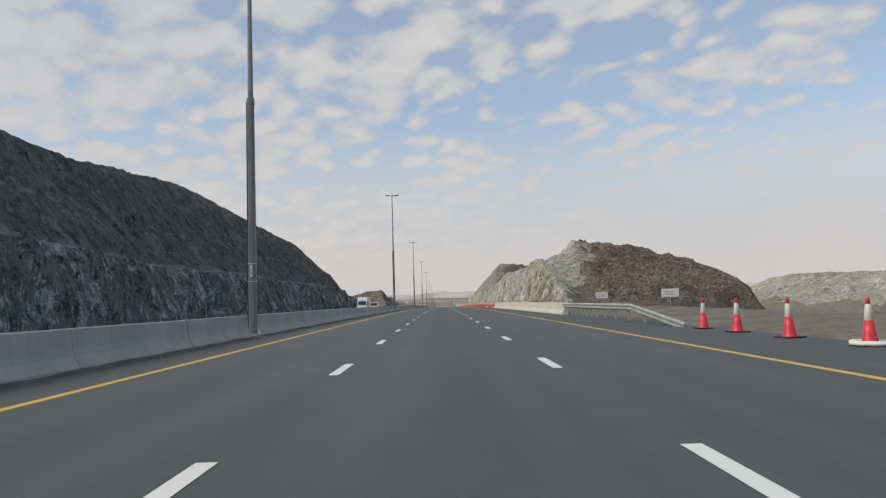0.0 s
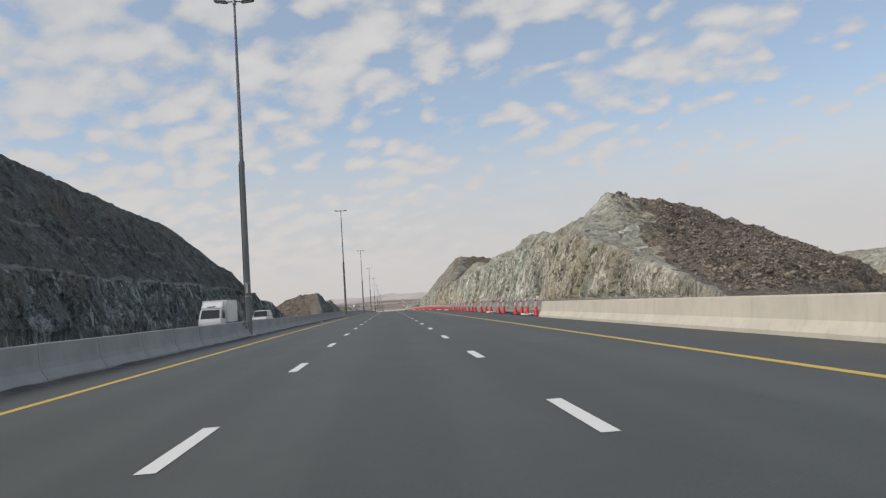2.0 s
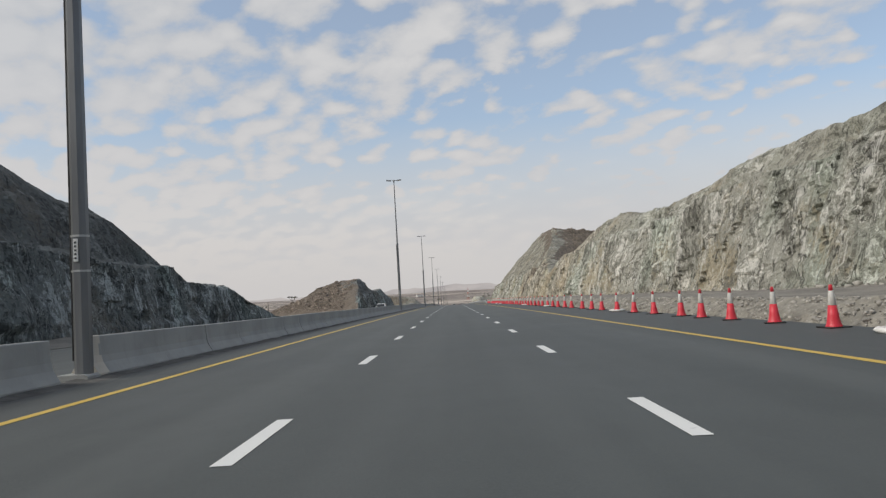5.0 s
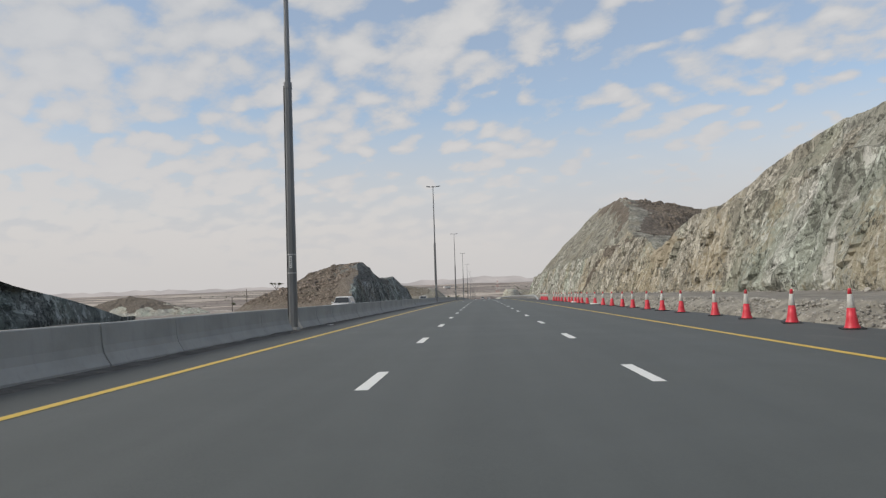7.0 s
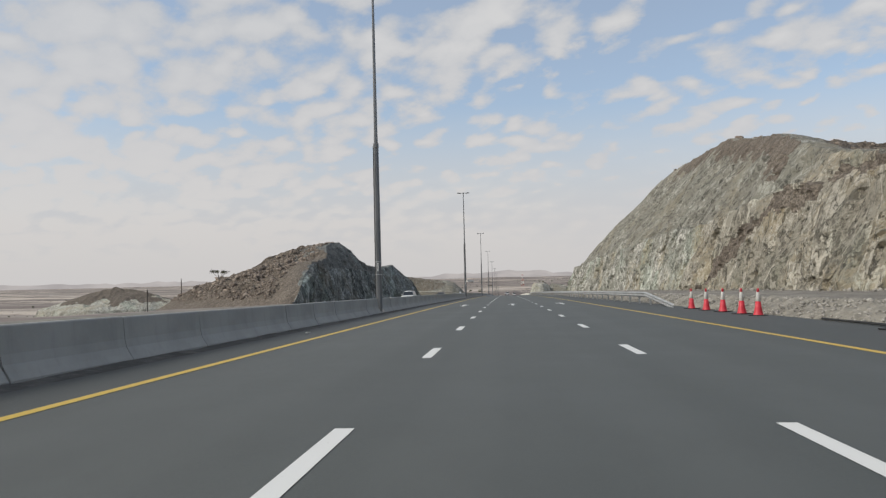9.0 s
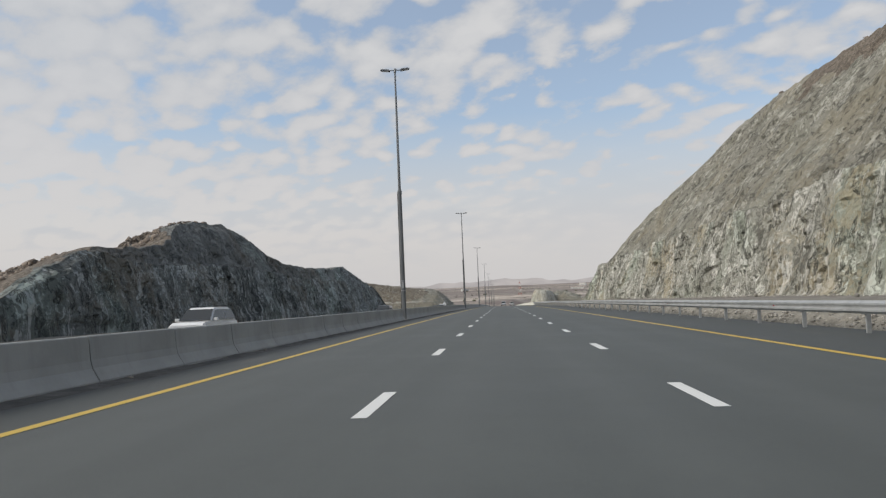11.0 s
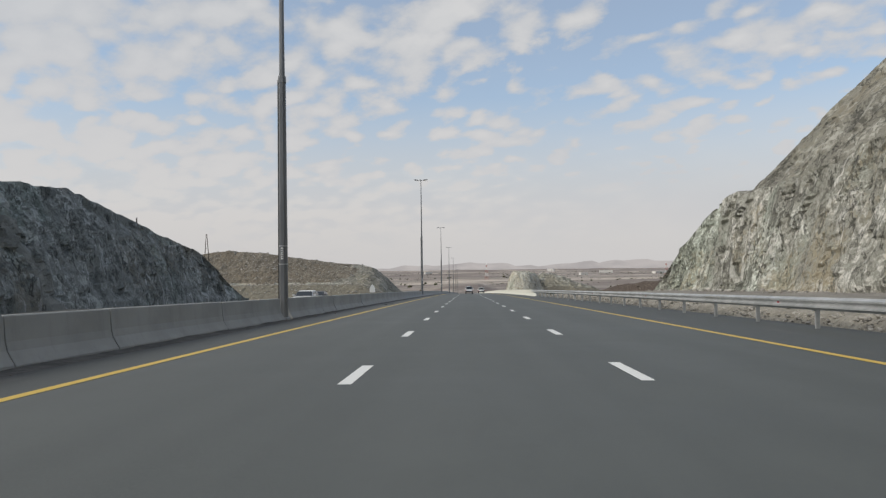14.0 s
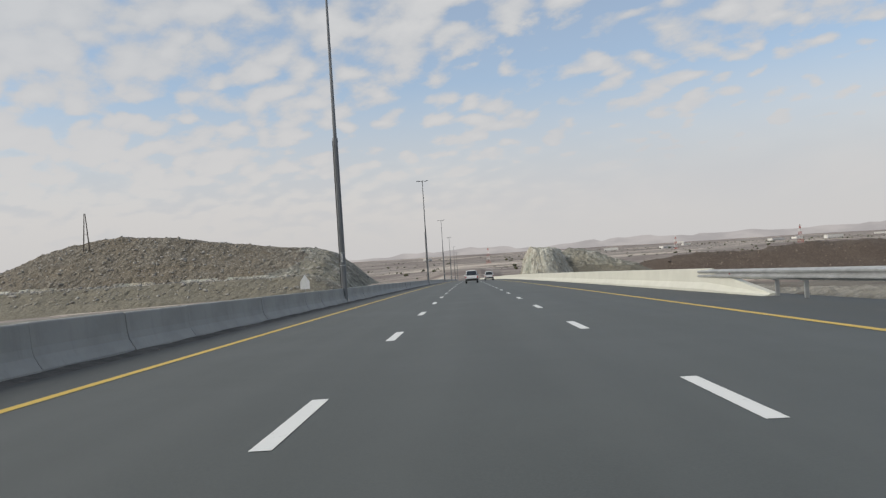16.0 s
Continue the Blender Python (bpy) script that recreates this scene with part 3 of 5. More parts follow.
def grid_mesh(name, X, Y, Z, mat, parent=None, label="", flip=False, smooth_shade=True):
    r, c = X.shape
    verts = np.stack([X, Y, Z], -1).reshape(-1, 3)
    i = (np.arange(r - 1)[:, None] * c + np.arange(c - 1)).ravel()
    quads = np.stack([i, i + 1, i + c + 1, i + c], -1)
    if flip:
        quads = quads[:, ::-1]
    me = bpy.data.meshes.new(name)
    me.vertices.add(len(verts))
    me.vertices.foreach_set("co", verts.ravel())
    me.loops.add(quads.size)
    me.loops.foreach_set("vertex_index", quads.ravel())
    me.polygons.add(len(quads))
    me.polygons.foreach_set("loop_start", np.arange(len(quads)) * 4)
    me.polygons.foreach_set("use_smooth", np.full(len(quads), smooth_shade))
    me.materials.append(mat)
    me.update(calc_edges=True)
    ob = new(name, me)
    ob.parent = parent
    if label:
        tagged(ob, label)
    return ob

# ---- the ground ----
# heights of the two rows of hills at the edge of the rock cut, over the road, at y
LEFT_NEAR = [(-60, 19), (60, 20.5), (90, 21), (105, 22.5), (130, 25), (150, 24.5), (175, 23.3), (205, 22), (223, 22), (230, 20), (240, 17.6), (248, 14.4), (257, 13.8), (262, 9), (266, 5.6), (283, 5.2), (291, 3), (300, 1.4), (308, -0.5)]
LEFT_FAR = [(418, -0.5), (432, 5.5), (440, 7.2), (447, 7.8), (453, 8.6), (458, 9.9), (462, 11.7), (466, 12.7), (471, 13.2), (480, 14.0), (486, 12.2), (494, 9.9), (503, 8.9), (520, 9.2), (535, 10.2), (550, 11.3), (562, 9.0), (570, 7), (577, 5.6), (582, 1.8), (588, -0.5)]
RIGHT_NEAR = [(106, -0.5), (118, 2.2), (127, 4), (134, 5.2), (142, 6.3), (150, 7.9), (157, 9.4), (162, 11.3), (167, 11.4), (176, 10.4), (186, 11.9), (198, 12.6), (206, 13.2), (212, 11.2), (226, 11.4), (235, 11.9), (248, 10.7), (260, 10.6), (273, 11.6), (285, 13.2), (299, 13.8), (309, 12.2), (314, 10), (320, 8.6), (326, 7.6), (330, 6.2), (336, 5.8), (341, 5.4), (347, 3), (352, -0.5)]
RIGHT_FAR = [(320, -0.5), (327, 3), (333, 6), (341, 8.2), (350, 8.8), (360, 9.5), (372, 12), (384, 15.2), (398, 19), (413, 21.8), (430, 25.2), (442, 27), (470, 28.4), (490, 29.6), (500, 29), (505, 25.8), (512, 22.8), (522, 20.4), (535, 20.4), (538.5, 18.4), (541, 14.3), (545, 9.2), (550, 7.7), (554, 5.2), (558, 2.6), (561.5, -0.5)]
# the cut itself: foot, height of the berm, steepness below and above it, width of the berm
CUT_RIGHT = (20.2, 8.4, 3.0, 1.25, 1.7)
CUT_LEFT = (34.0, 7.2, 3.0, 1.5, 1.2)


def scrub_ridge(x, y):
    across = y - 925 + 0.35 * (x - 150)
    return 18.5 * np.exp(-(((x - 172) / 105) ** 4) - (across / 24) ** 2) * (0.80 + 0.22 * fractal(x / 22, y / 22, 0 * x + 7, 4) + 0.18 * fractal(x / 6, y / 6, 0 * x + 3, 3))


def land(x, y):
    """Height of the open ground (arrays)."""
    x, y = np.asarray(x, float), np.asarray(y, float)
    g = grades(y)
    a = np.abs(x)
    cut_bank = np.interp(x, [8.9, 9.05, 9.35, 10.1, 10.6, 20, 26, 60], [-0.05, -0.06, 0.18, 0.50, 0.56, 0.55, 0.4, 0.1])
    low_bank = np.interp(x, [8.9, 9.05, 9.5, 12], [-0.05, -0.06, 0.06, 0.02])
    in_cut = smooth(y, 102, 120) * (1 - smooth(y, 556, 574))
    right = cut_bank * in_cut + low_bank * (1 - in_cut)
    left = np.interp(-x, [7.4, 21.8, 23.5, 30, 34, 60, 120], [-0.3, -0.34, -0.9, -0.7, -0.3, -1.0, -5.0])
    z = g + np.where(x > 0, right, left)
    z = z + (fractal(x / 3, y / 3, 0 * x, 3) - 0.5) * 0.30 * smooth(np.where(x > 0, a - 10.2, a - 24), 0, 3)
    # the embankment where the road leaves the hills
    open_right = smooth(y, 575, 610) * (x > 0)
    z = z - open_right * np.clip((x - 11.0) * 0.5, 0, 11)
    # a low bank behind the first guard rail
    z = z + (0.32 * smooth(x, 9.6, 13) - 2.4 * smooth(x, 14, 45)) * smooth(y, 116, 104) - 7.0 * smooth(x, 18, 80) * smooth(y, 330, 250) - 6.0 * smooth(x, 13, 34) * smooth(y, 112, 84)
    open_left = smooth(y, 730, 800) * (x < 0)
    z = z - open_left * np.clip((-x - 24) * 0.4, 0, 9)
    # away from the road the land falls to the wide plain
    far_level = -20 - 14 * smooth(y, 200, 1200) + (fractal(x / 260, y / 260, 0 * x + 3, 4) - 0.5) * 13 * smooth(np.maximum(a, y - 700), 150, 600)
    away = np.maximum(smooth(a, 90, 520), smooth(y, 1085, 1400))
    z = z * (1 - away) + far_level * away
    # a long dark ridge on the right, and a rise behind the road's end
    z = z + scrub_ridge(x, y)
    z = z + 4.5 * np.exp(-(x / 260) ** 2 - ((y - 1230) / 45) ** 2)
    return z


gx = np.unique(np.concatenate([np.arange(-40, -6.9, 1.0), [-7.3, 8.9], np.arange(9, 13, 0.35), np.arange(13, 40, 1.2), np.arange(40, 320, 3.0), np.geomspace(320, 4600, 44), -np.geomspace(40, 4600, 70)]))
gy = np.unique(np.concatenate([np.arange(-60, 760, 2.0), np.arange(760, 880, 6.0), np.arange(880, 980, 3.0), np.arange(980, 1110, 6.0), np.geomspace(1110, 4750, 90), -np.geomspace(60, 700, 12)]))
X, Y = np.meshgrid(gx, gy)
Z = land(X, Y)
middle = (X > -22) & (X < 9) & (Y < 1078)
Z = np.where(middle, grades(Y) - 0.45, Z)
Z = np.where((X > 8.5) & (X < 22) & (Y > -38) & (Y < 636), Z - 0.4, Z)
earth = grid_mesh("ground", X, Y, Z, PLAIN)
earth.data.materials.append(SCRUB_EARTH)
earth.data.materials.append(BROWN_SOIL)
earth.data.materials.append(SOIL_BANK)
ragged = (fractal(X / 14, Y / 14, 0 * X + 6, 4) - 0.5) * 50
near_bank = (X > 5) & (((X + ragged * 0.2 < 19) & (Y + ragged * 0.4 < 116)) | ((X + ragged * 0.3 < 26) & (Y > 566) & (Y < 660)))
earth.data.polygons.foreach_set("material_index", np.where(near_bank, 2, np.where((X + ragged * 0.2 >= 19) & (X + ragged * 2 < 420) & (Y > -60) & (Y + ragged * 2 < 420), 3, scrub_ridge(X, Y) > 4.0))[:-1, :-1].astype(np.int32).ravel())
tagged(earth, "brown gravelly desert ground with sandy patches", "ground", kind="structure")

# verge on the right, between the asphalt and the foot of the rock
vy = np.arange(-40, 640, 0.4)
vx = np.unique(np.concatenate([np.arange(8.95, 10.8, 0.14), np.arange(10.8, 23, 0.9)]))
X, Y = np.meshgrid(vx, vy)
lumpy = smooth(X, 9.05, 9.3) * smooth(X, 10.7, 10.1) * smooth(Y, 100, 112)
Z = land(X, Y) + 0.03 + (fractal(X * 1.2, Y * 1.2, 0 * X, 3) - 0.45) * 0.16 * smooth(X, 9.3, 10) + broken(Y / 0.55, X / 0.4, 3.0) * 0.045 * lumpy + broken(Y / 1.6, X / 0.9, 7.0) * 0.05 * lumpy
verge = grid_mesh("verge", X, Y, Z, SOIL, smooth_shade=False)
verge.data.materials.append(BROWN_SOIL)
verge.data.materials.append(BANK)
stony = (np.abs(X - 9.6) < 0.75 + (fractal(X, Y / 3, 0 * X + 4, 3) - 0.5) * 0.8) & (Y > 104)
verge.data.polygons.foreach_set("material_index", np.where(stony, 2, np.abs(Y + (fractal(X / 2, Y / 4, 0 * X, 3) - 0.5) * 24 - 338) > 226).astype(np.int32)[:-1, :-1].ravel())
tagged(verge, "pale gravelly verge with a low stony bank along the asphalt", "verge", kind="structure")
# and on the far side of the other carriageway
vx = np.arange(-36, -21.4, 1.2)
X, Y = np.meshgrid(vx, np.arange(-60, 800, 2.0))
tagged(grid_mesh("verge_far", X, Y, land(X, Y) + 0.04, SOIL), "pale gravelly verge beside the other carriageway", "verge", kind="structure")

# ---- the road ----
road_y = [-60 + 5 * i for i in range(228)]


def strip(name, xs, z, mat, label, ys=road_y, category="road"):
    X, Y = np.meshgrid(np.array(xs, float), np.array(ys, float))
    return tagged(grid_mesh(name, X, Y, grades(Y) + z, mat), label, category, kind="structure")


strip("road", [-5.45, -3.6, -1.8, 0, 1.8, 3.6, 5.6], 0.0, ASPHALT, "dark grey asphalt carriageway with three lanes")
strip("shoulder_left", [-7.6, -6.5, -5.45], 0.0, SHOULDER, "dark dusty asphalt shoulder beside the concrete barrier")
strip("shoulder_right", [5.6, 7.5, 9.05], 0.0, SHOULDER, "dark asphalt shoulder beside the verge")
strip("road_far", [-21.8, -18, -14, -10, -7.6], -0.32, ASPHALT, "grey asphalt of the opposite carriageway")


# dirt heaped along the foot of the median barrier
dy_ = np.arange(-60, 700, 0.35)
X, Y = np.meshgrid(np.array([-7.2, -7.04, -6.97, -6.88, -6.78, -6.66]), dy_)
heap = np.array([0.10, 0.075, 0.05, 0.03, 0.012, -0.004])[None, :] * (0.12 + 0.9 * fractal(Y / 1.1, X * 3, 0 * X + 2, 4))
tagged(grid_mesh("dirt_strip", X + (fractal(Y / 0.9, 0 * X, 0 * X + 5, 3) - 0.5) * 0.09 * (X > -7.1), Y, grades(Y) + heap, DIRT), "dark dirt and grit heaped along the foot of the barrier", "dirt", kind="stuff")


def line(name, x, width, mat, label, z=0.005):
    strip(name, [x - width / 2, x + width / 2], z, mat, label, category="road marking")


line("edge_line_left", -5.33, 0.17, YELLOW_LINE, "solid yellow edge line on asphalt")
line("edge_line_right", 5.5, 0.17, YELLOW_LINE, "solid yellow edge line on asphalt")
line("edge_line_far", -9.6, 0.17, YELLOW_LINE, "solid yellow edge line of the opposite carriageway", -0.315)
for k in range(-4, 110):
    for x, start in ((-1.82, 11.185), (1.83, 11.33)):
        y = start + 8 * k
        me = bpy.data.meshes.new("lane_dash")
        w = 0.085
        me.from_pydata([(x - w, y, grade(y) + 0.005), (x + w, y, grade(y) + 0.005), (x + w, y + 2, grade(y + 2) + 0.005), (x - w, y + 2, grade(y + 2) + 0.005)], [], [(0, 1, 2, 3)])
        me.materials.append(WHITE_LINE)
        tagged(new("lane_dash", me), "white dashed lane mark on asphalt", "road marking", "lane dashes", "structure")
for x in (-3.6, 0.05, 3.65):
    y = 361.0
    pts = [(-0.1, 0), (0.1, 0), (0.1, 3.6), (0.42, 3.6), (0, 5.6), (-0.42, 3.6), (-0.1, 3.6)]
    me = bpy.data.meshes.new("lane_arrow")
    me.from_pydata([(x + a, y + b, grade(y + b) + 0.006) for a, b in pts], [], [(0, 1, 2, 6), (3, 4, 5, 6, 2)])
    me.materials.append(WHITE_LINE)
    tagged(new("lane_arrow", me), "white straight arrow painted on the lane", "road marking", "lane arrows", "structure")


# ---- hills ----
def lateral(s, top, cut):
    """Distance from the road's axis and height along a cut of that height; s from 0 at its foot to 1 at its edge (arrays)."""
    foot, berm, steep, upper, wide = cut
    low = np.minimum(top, berm)
    l1 = low * math.sqrt(1 + 1 / steep**2)
    l2 = np.where(top > berm, wide, 0.0)
    l3 = np.maximum(top - berm, 0) * math.sqrt(1 + 1 / upper**2)
    d = s * (l1 + l2 + l3)
    z = np.minimum(d, l1) / math.sqrt(1 + 1 / steep**2)
    x = foot + z / steep + np.clip(d - l1, 0, l2)
    h = np.clip(d - l1 - l2, 0, None) / math.sqrt(1 + 1 / upper**2)
    return x + h / upper, z + h + 0.1 * np.clip(d - l1, 0, l2)


def crest(knots, y, rough=1.0, seed=0.0):
    ys, zs = zip(*knots)
    # a smoothed line through the knots, with a ragged edge
    base = sum(np.interp(y + d, ys, zs) for d in (-2, -1, 0, 1, 2)) / 5
    ragged = (fractal(y / 5 + seed, 0 * y + seed, 0 * y, 4, 0.6) - 0.5) * 0.75 * rough + (fractal(y / 1.3 + seed, 0 * y + 9, 0 * y, 2) - 0.5) * 0.6 * rough
    return base + ragged * smooth(base, 1.0, 6.0)


def hill(name, side, knots, cut, width, rock, slope, cap, label, seed, flat=0.10, slant=0.0, peaks=(), ridge=None, bare=3.0, bare_from=0.0, dust=False, slide=(), scree=2, cap_rubble=None, ochre=None, warm=(), stained=None, step=0.36, low_rows=40, high_rows=56):
    """A hill cut for the road: a blasted lower face up to the berm, a smoother upper slope, and the natural ground behind.
    slant: how far the natural front recedes per metre outwards. peaks: x, y, height and radius of knobs on top."""
    ob = thing(name, Matrix.Identity(4), label, "hill", "rocky hills along the road")
    y = np.arange(knots[0][0], knots[-1][0] + step, step)
    top = crest(knots, y, 1.0, seed)
    foot, level, steep, upper, wide = cut
    berm = level * (0.90 + 0.24 * fractal(y / 10 + seed, 0 * y + seed, 0 * y, 3))
    l1 = np.minimum(np.maximum(top, 0), berm) * math.sqrt(1 + 1 / steep**2)
    whole = l1 + np.where(top > berm, wide + (top - berm) * math.sqrt(1 + 1 / upper**2), 0.0)
    share = np.where(whole > 0, l1 / np.maximum(whole, 1e-6), 1.0)
    s = np.concatenate([np.linspace(0, 1, low_rows), np.linspace(1, 2, high_rows)[1:]])
    Y, S = np.meshgrid(y, s, indexing="ij")
    D = np.where(S <= 1, S * share[:, None], share[:, None] + (S - 1) * (1 - share[:, None]))
    A, H = lateral(D, np.maximum(top, 0.0)[:, None], (foot, berm[:, None], steep, upper, wide))
    berm = berm[:, None]
    lower = smooth(S, 1.12, 0.98)
    # blasted relief below: buttresses, flutes and broken blocks; above, gullies and patches
    W = Y + (fractal(Y / 2, H / 2, A * 0 + seed, 2) - 0.5) * 1.6
    V = H + (fractal(Y / 2, H / 2, A * 0 + seed + 5, 2) - 0.5) * 1.6
    bulge = (fractal(Y / 12 + seed, H / 11, A * 0, 3) - 0.5) * 3.0
    blocks = broken(W / 2.1, V / 3.6, seed) * 0.30 + broken(W / 0.95, V / 1.5, seed + 2) * 0.17
    flute = (ridged(Y / 3.1 + seed, H / 14, A * 0 + 3, 3) - 0.62) * 1.3
    gully = (ridged(Y / 9 + seed, H / 9, A * 0 + 8, 4) - 0.6) * 0.9 + broken(W / 1.6, V / 3.0, seed + 4) * 0.24 + broken(W / 0.7, V / 1.4, seed + 6) * 0.12 + (fractal(Y / 0.8, H / 1.4, A * 0 + 4, 2) - 0.5) * 0.4
    push = bulge + (flute + blocks) * lower + gully * (1 - lower)
    push = push * smooth(H, 0.0, 1.2) * smooth(top, 0.3, 4)[:, None] * (1 - 0.85 * smooth(D, 0.9, 1.0))
    A2 = A - push * 0.9
    if dust:
        A2 = A2 + 0.35 * smooth(H, berm + 5.6, berm + 6.1)
    H2 = H + push * 0.2 * (1 - lower) + (fractal(Y / 1.5, A * 0 + seed, A * 0, 3) - 0.5) * 0.6 * smooth(S, 0.85, 1.0) * smooth(S, 1.2, 1.0) * smooth(top, level, level + 3)[:, None]
    Z = grades(Y) + np.where(S <= 0, -0.6, H2 + 0.05)
    k = low_rows
    patch = fractal(Y / 2.2, H / 2.2, A * 0 + seed + 9, 4)
    which = np.zeros(Y.shape, np.int32)
    if dust:
        which = np.where(np.abs(H - berm - 0.1) < 0.2 + 0.7 * (patch - 0.45), 1, which)
        which = np.where(np.abs(H - berm - 6.2) < 0.9 * (patch - 0.50), 1, which)
    if cap_rubble:
        which = np.where((H > top[:, None] - cap_rubble[2] + (patch - 0.5) * 7) & (Y > cap_rubble[0]) & (Y < cap_rubble[1]), 2, which)
    large = (fractal(Y / 9, H / 6, A * 0 + seed + 2, 4) - 0.5) * 26
    for y0, y1, h1 in warm:
        which = np.where((Y + large > y0) & (Y + large < y1) & (H + large * 0.3 < h1), 4, which)
    if ochre:
        y0, y1, h0, h1 = ochre
        which = np.where((Y + (patch - 0.5) * 14 > y0) & (Y + (patch - 0.5) * 14 < y1) & (H + (patch - 0.5) * 3 > h0) & (H + (patch - 0.5) * 3 < h1), 3, which)
    for (ya, za), (yb, zb) in zip(slide, slide[1:]):
        t = np.clip(((Y - ya) * (yb - ya) + (H - za) * (zb - za)) / ((yb - ya) ** 2 + (zb - za) ** 2), 0, 1)
        off = np.hypot(Y - ya - t * (yb - ya), H - za - t * (zb - za))
        which = np.where(off < 1.0 + (patch - 0.5) * 4.0, scree, which)

    def dressed(piece, index):
        for extra in (BERM, cap, OCHRE, stained or WARM_ROCK):
            piece.data.materials.append(extra)
        piece.data.polygons.foreach_set("material_index", index[:-1, :-1].ravel())

    dressed(grid_mesh("cut_face", (side * A2)[:, :k], Y[:, :k], Z[:, :k], rock, ob, "steep blasted rock face of the cutting", flip=side > 0, smooth_shade=False), which[:, :k])
    dressed(grid_mesh("upper_slope", (side * A2)[:, k - 1:], Y[:, k - 1:], Z[:, k - 1:], slope, ob, "smoother dusty slope above the berm", flip=side > 0), which[:, k - 1:])
    # the natural slope behind the edge
    out = np.concatenate([[0.0], np.geomspace(0.5, width, 90)])
    Y, O = np.meshgrid(y, out, indexing="ij")
    edge_a, edge_z = A2[:, -1][:, None], H2[:, -1][:, None]
    moved = crest(knots, Y - slant * O, 0.5, seed)
    blend = smooth(O, 0.0, 5.0)
    t = np.clip(O / width, 0, 1)
    shape = 1 - smooth(t, flat, 1.0)
    body = (edge_z * (1 - blend) + np.maximum(moved, -0.5) * blend) * shape
    X = edge_a + O
    if ridge:
        backs, tops, feet = ridge
        line_y = np.interp(X, *zip(*backs))
        high, start = np.maximum(np.interp(X, *zip(*tops)), 0), np.interp(X, *zip(*feet))
        front = high * np.clip((Y - start) / (line_y - start), 0, 1) ** 1.75
        back = np.maximum(high * (1 - smooth(Y, line_y, line_y + 45)), body * smooth(Y, line_y + 4, line_y + 45))
        body = body * (1 - blend) + np.where(Y < line_y, front, back) * blend
    lumps = (ridged(Y / 14 + seed, O / 14, O * 0, 4) - 0.6) * 1.7 + broken(Y / 1.3, O / 1.3, seed) * 0.4 + broken(Y / 3.1, O / 2.7, seed + 3) * 0.5
    body = body + (lumps - 0.7) * smooth(O, 1.0, 10.0) * smooth(body, 0.3, 4) * (0.3 + 0.7 * shape)
    for px, py, pz, pr in peaks:
        body = body + pz * np.exp(-((X - px) / pr) ** 2 - ((Y - py) / pr) ** 2) * smooth(O, 0, 3)
    firm = smooth(body, 0.2, 3.5)
    fall = (grades(Y) + 0.05) * firm + (land(side * X, Y) - 0.5) * (1 - firm) + np.maximum(body, 0) - 2.5 * smooth(t, 0.8, 1.0)
    fall[:, 0] = (grades(Y) + 0.05 + body)[:, 0]
    crown = grid_mesh("hilltop", side * X, Y, fall, cap, ob, "weathered rubble on the uncut slope", flip=side > 0, smooth_shade=False)
    crown.data.materials.append(slope)
    widening = smooth(Y, knots[0][0], knots[0][0] + 1.6 * bare_from) if ridge else Y > knots[0][0] + bare_from
    dusty = O + (fractal(Y / 4, O / 4, O * 0 + seed, 3) - 0.5) * 7 < bare * widening
    crown.data.polygons.foreach_set("material_index", dusty[:-1, :-1].astype(np.int32).ravel())
    return ob


SLIDE_LEFT = ((537.8, 0.0), (537, 3.3), (535.2, 5.7), (532.5, 7.1), (533, 10.2))
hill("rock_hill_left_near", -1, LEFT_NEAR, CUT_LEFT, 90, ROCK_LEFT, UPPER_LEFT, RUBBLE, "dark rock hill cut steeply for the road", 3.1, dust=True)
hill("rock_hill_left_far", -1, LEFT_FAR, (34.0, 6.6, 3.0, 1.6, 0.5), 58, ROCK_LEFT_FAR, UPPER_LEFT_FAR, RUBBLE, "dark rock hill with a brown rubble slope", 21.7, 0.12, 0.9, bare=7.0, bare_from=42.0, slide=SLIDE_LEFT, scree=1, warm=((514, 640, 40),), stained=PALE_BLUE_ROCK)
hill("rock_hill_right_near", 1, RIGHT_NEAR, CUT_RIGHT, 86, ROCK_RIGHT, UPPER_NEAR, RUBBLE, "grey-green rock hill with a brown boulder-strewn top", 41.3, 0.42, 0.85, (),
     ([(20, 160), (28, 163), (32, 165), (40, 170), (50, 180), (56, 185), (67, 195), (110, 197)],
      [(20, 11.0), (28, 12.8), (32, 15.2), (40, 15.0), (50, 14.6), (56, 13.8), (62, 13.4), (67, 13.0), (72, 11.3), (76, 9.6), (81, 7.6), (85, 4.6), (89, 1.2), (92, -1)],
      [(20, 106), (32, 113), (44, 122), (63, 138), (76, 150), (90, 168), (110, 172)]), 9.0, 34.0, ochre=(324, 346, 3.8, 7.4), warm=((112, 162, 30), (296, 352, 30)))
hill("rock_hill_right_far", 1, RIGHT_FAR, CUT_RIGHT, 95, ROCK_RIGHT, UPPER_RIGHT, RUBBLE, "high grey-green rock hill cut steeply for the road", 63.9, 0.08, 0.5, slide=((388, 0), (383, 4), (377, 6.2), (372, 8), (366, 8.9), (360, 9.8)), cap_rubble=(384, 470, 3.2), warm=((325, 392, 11),))


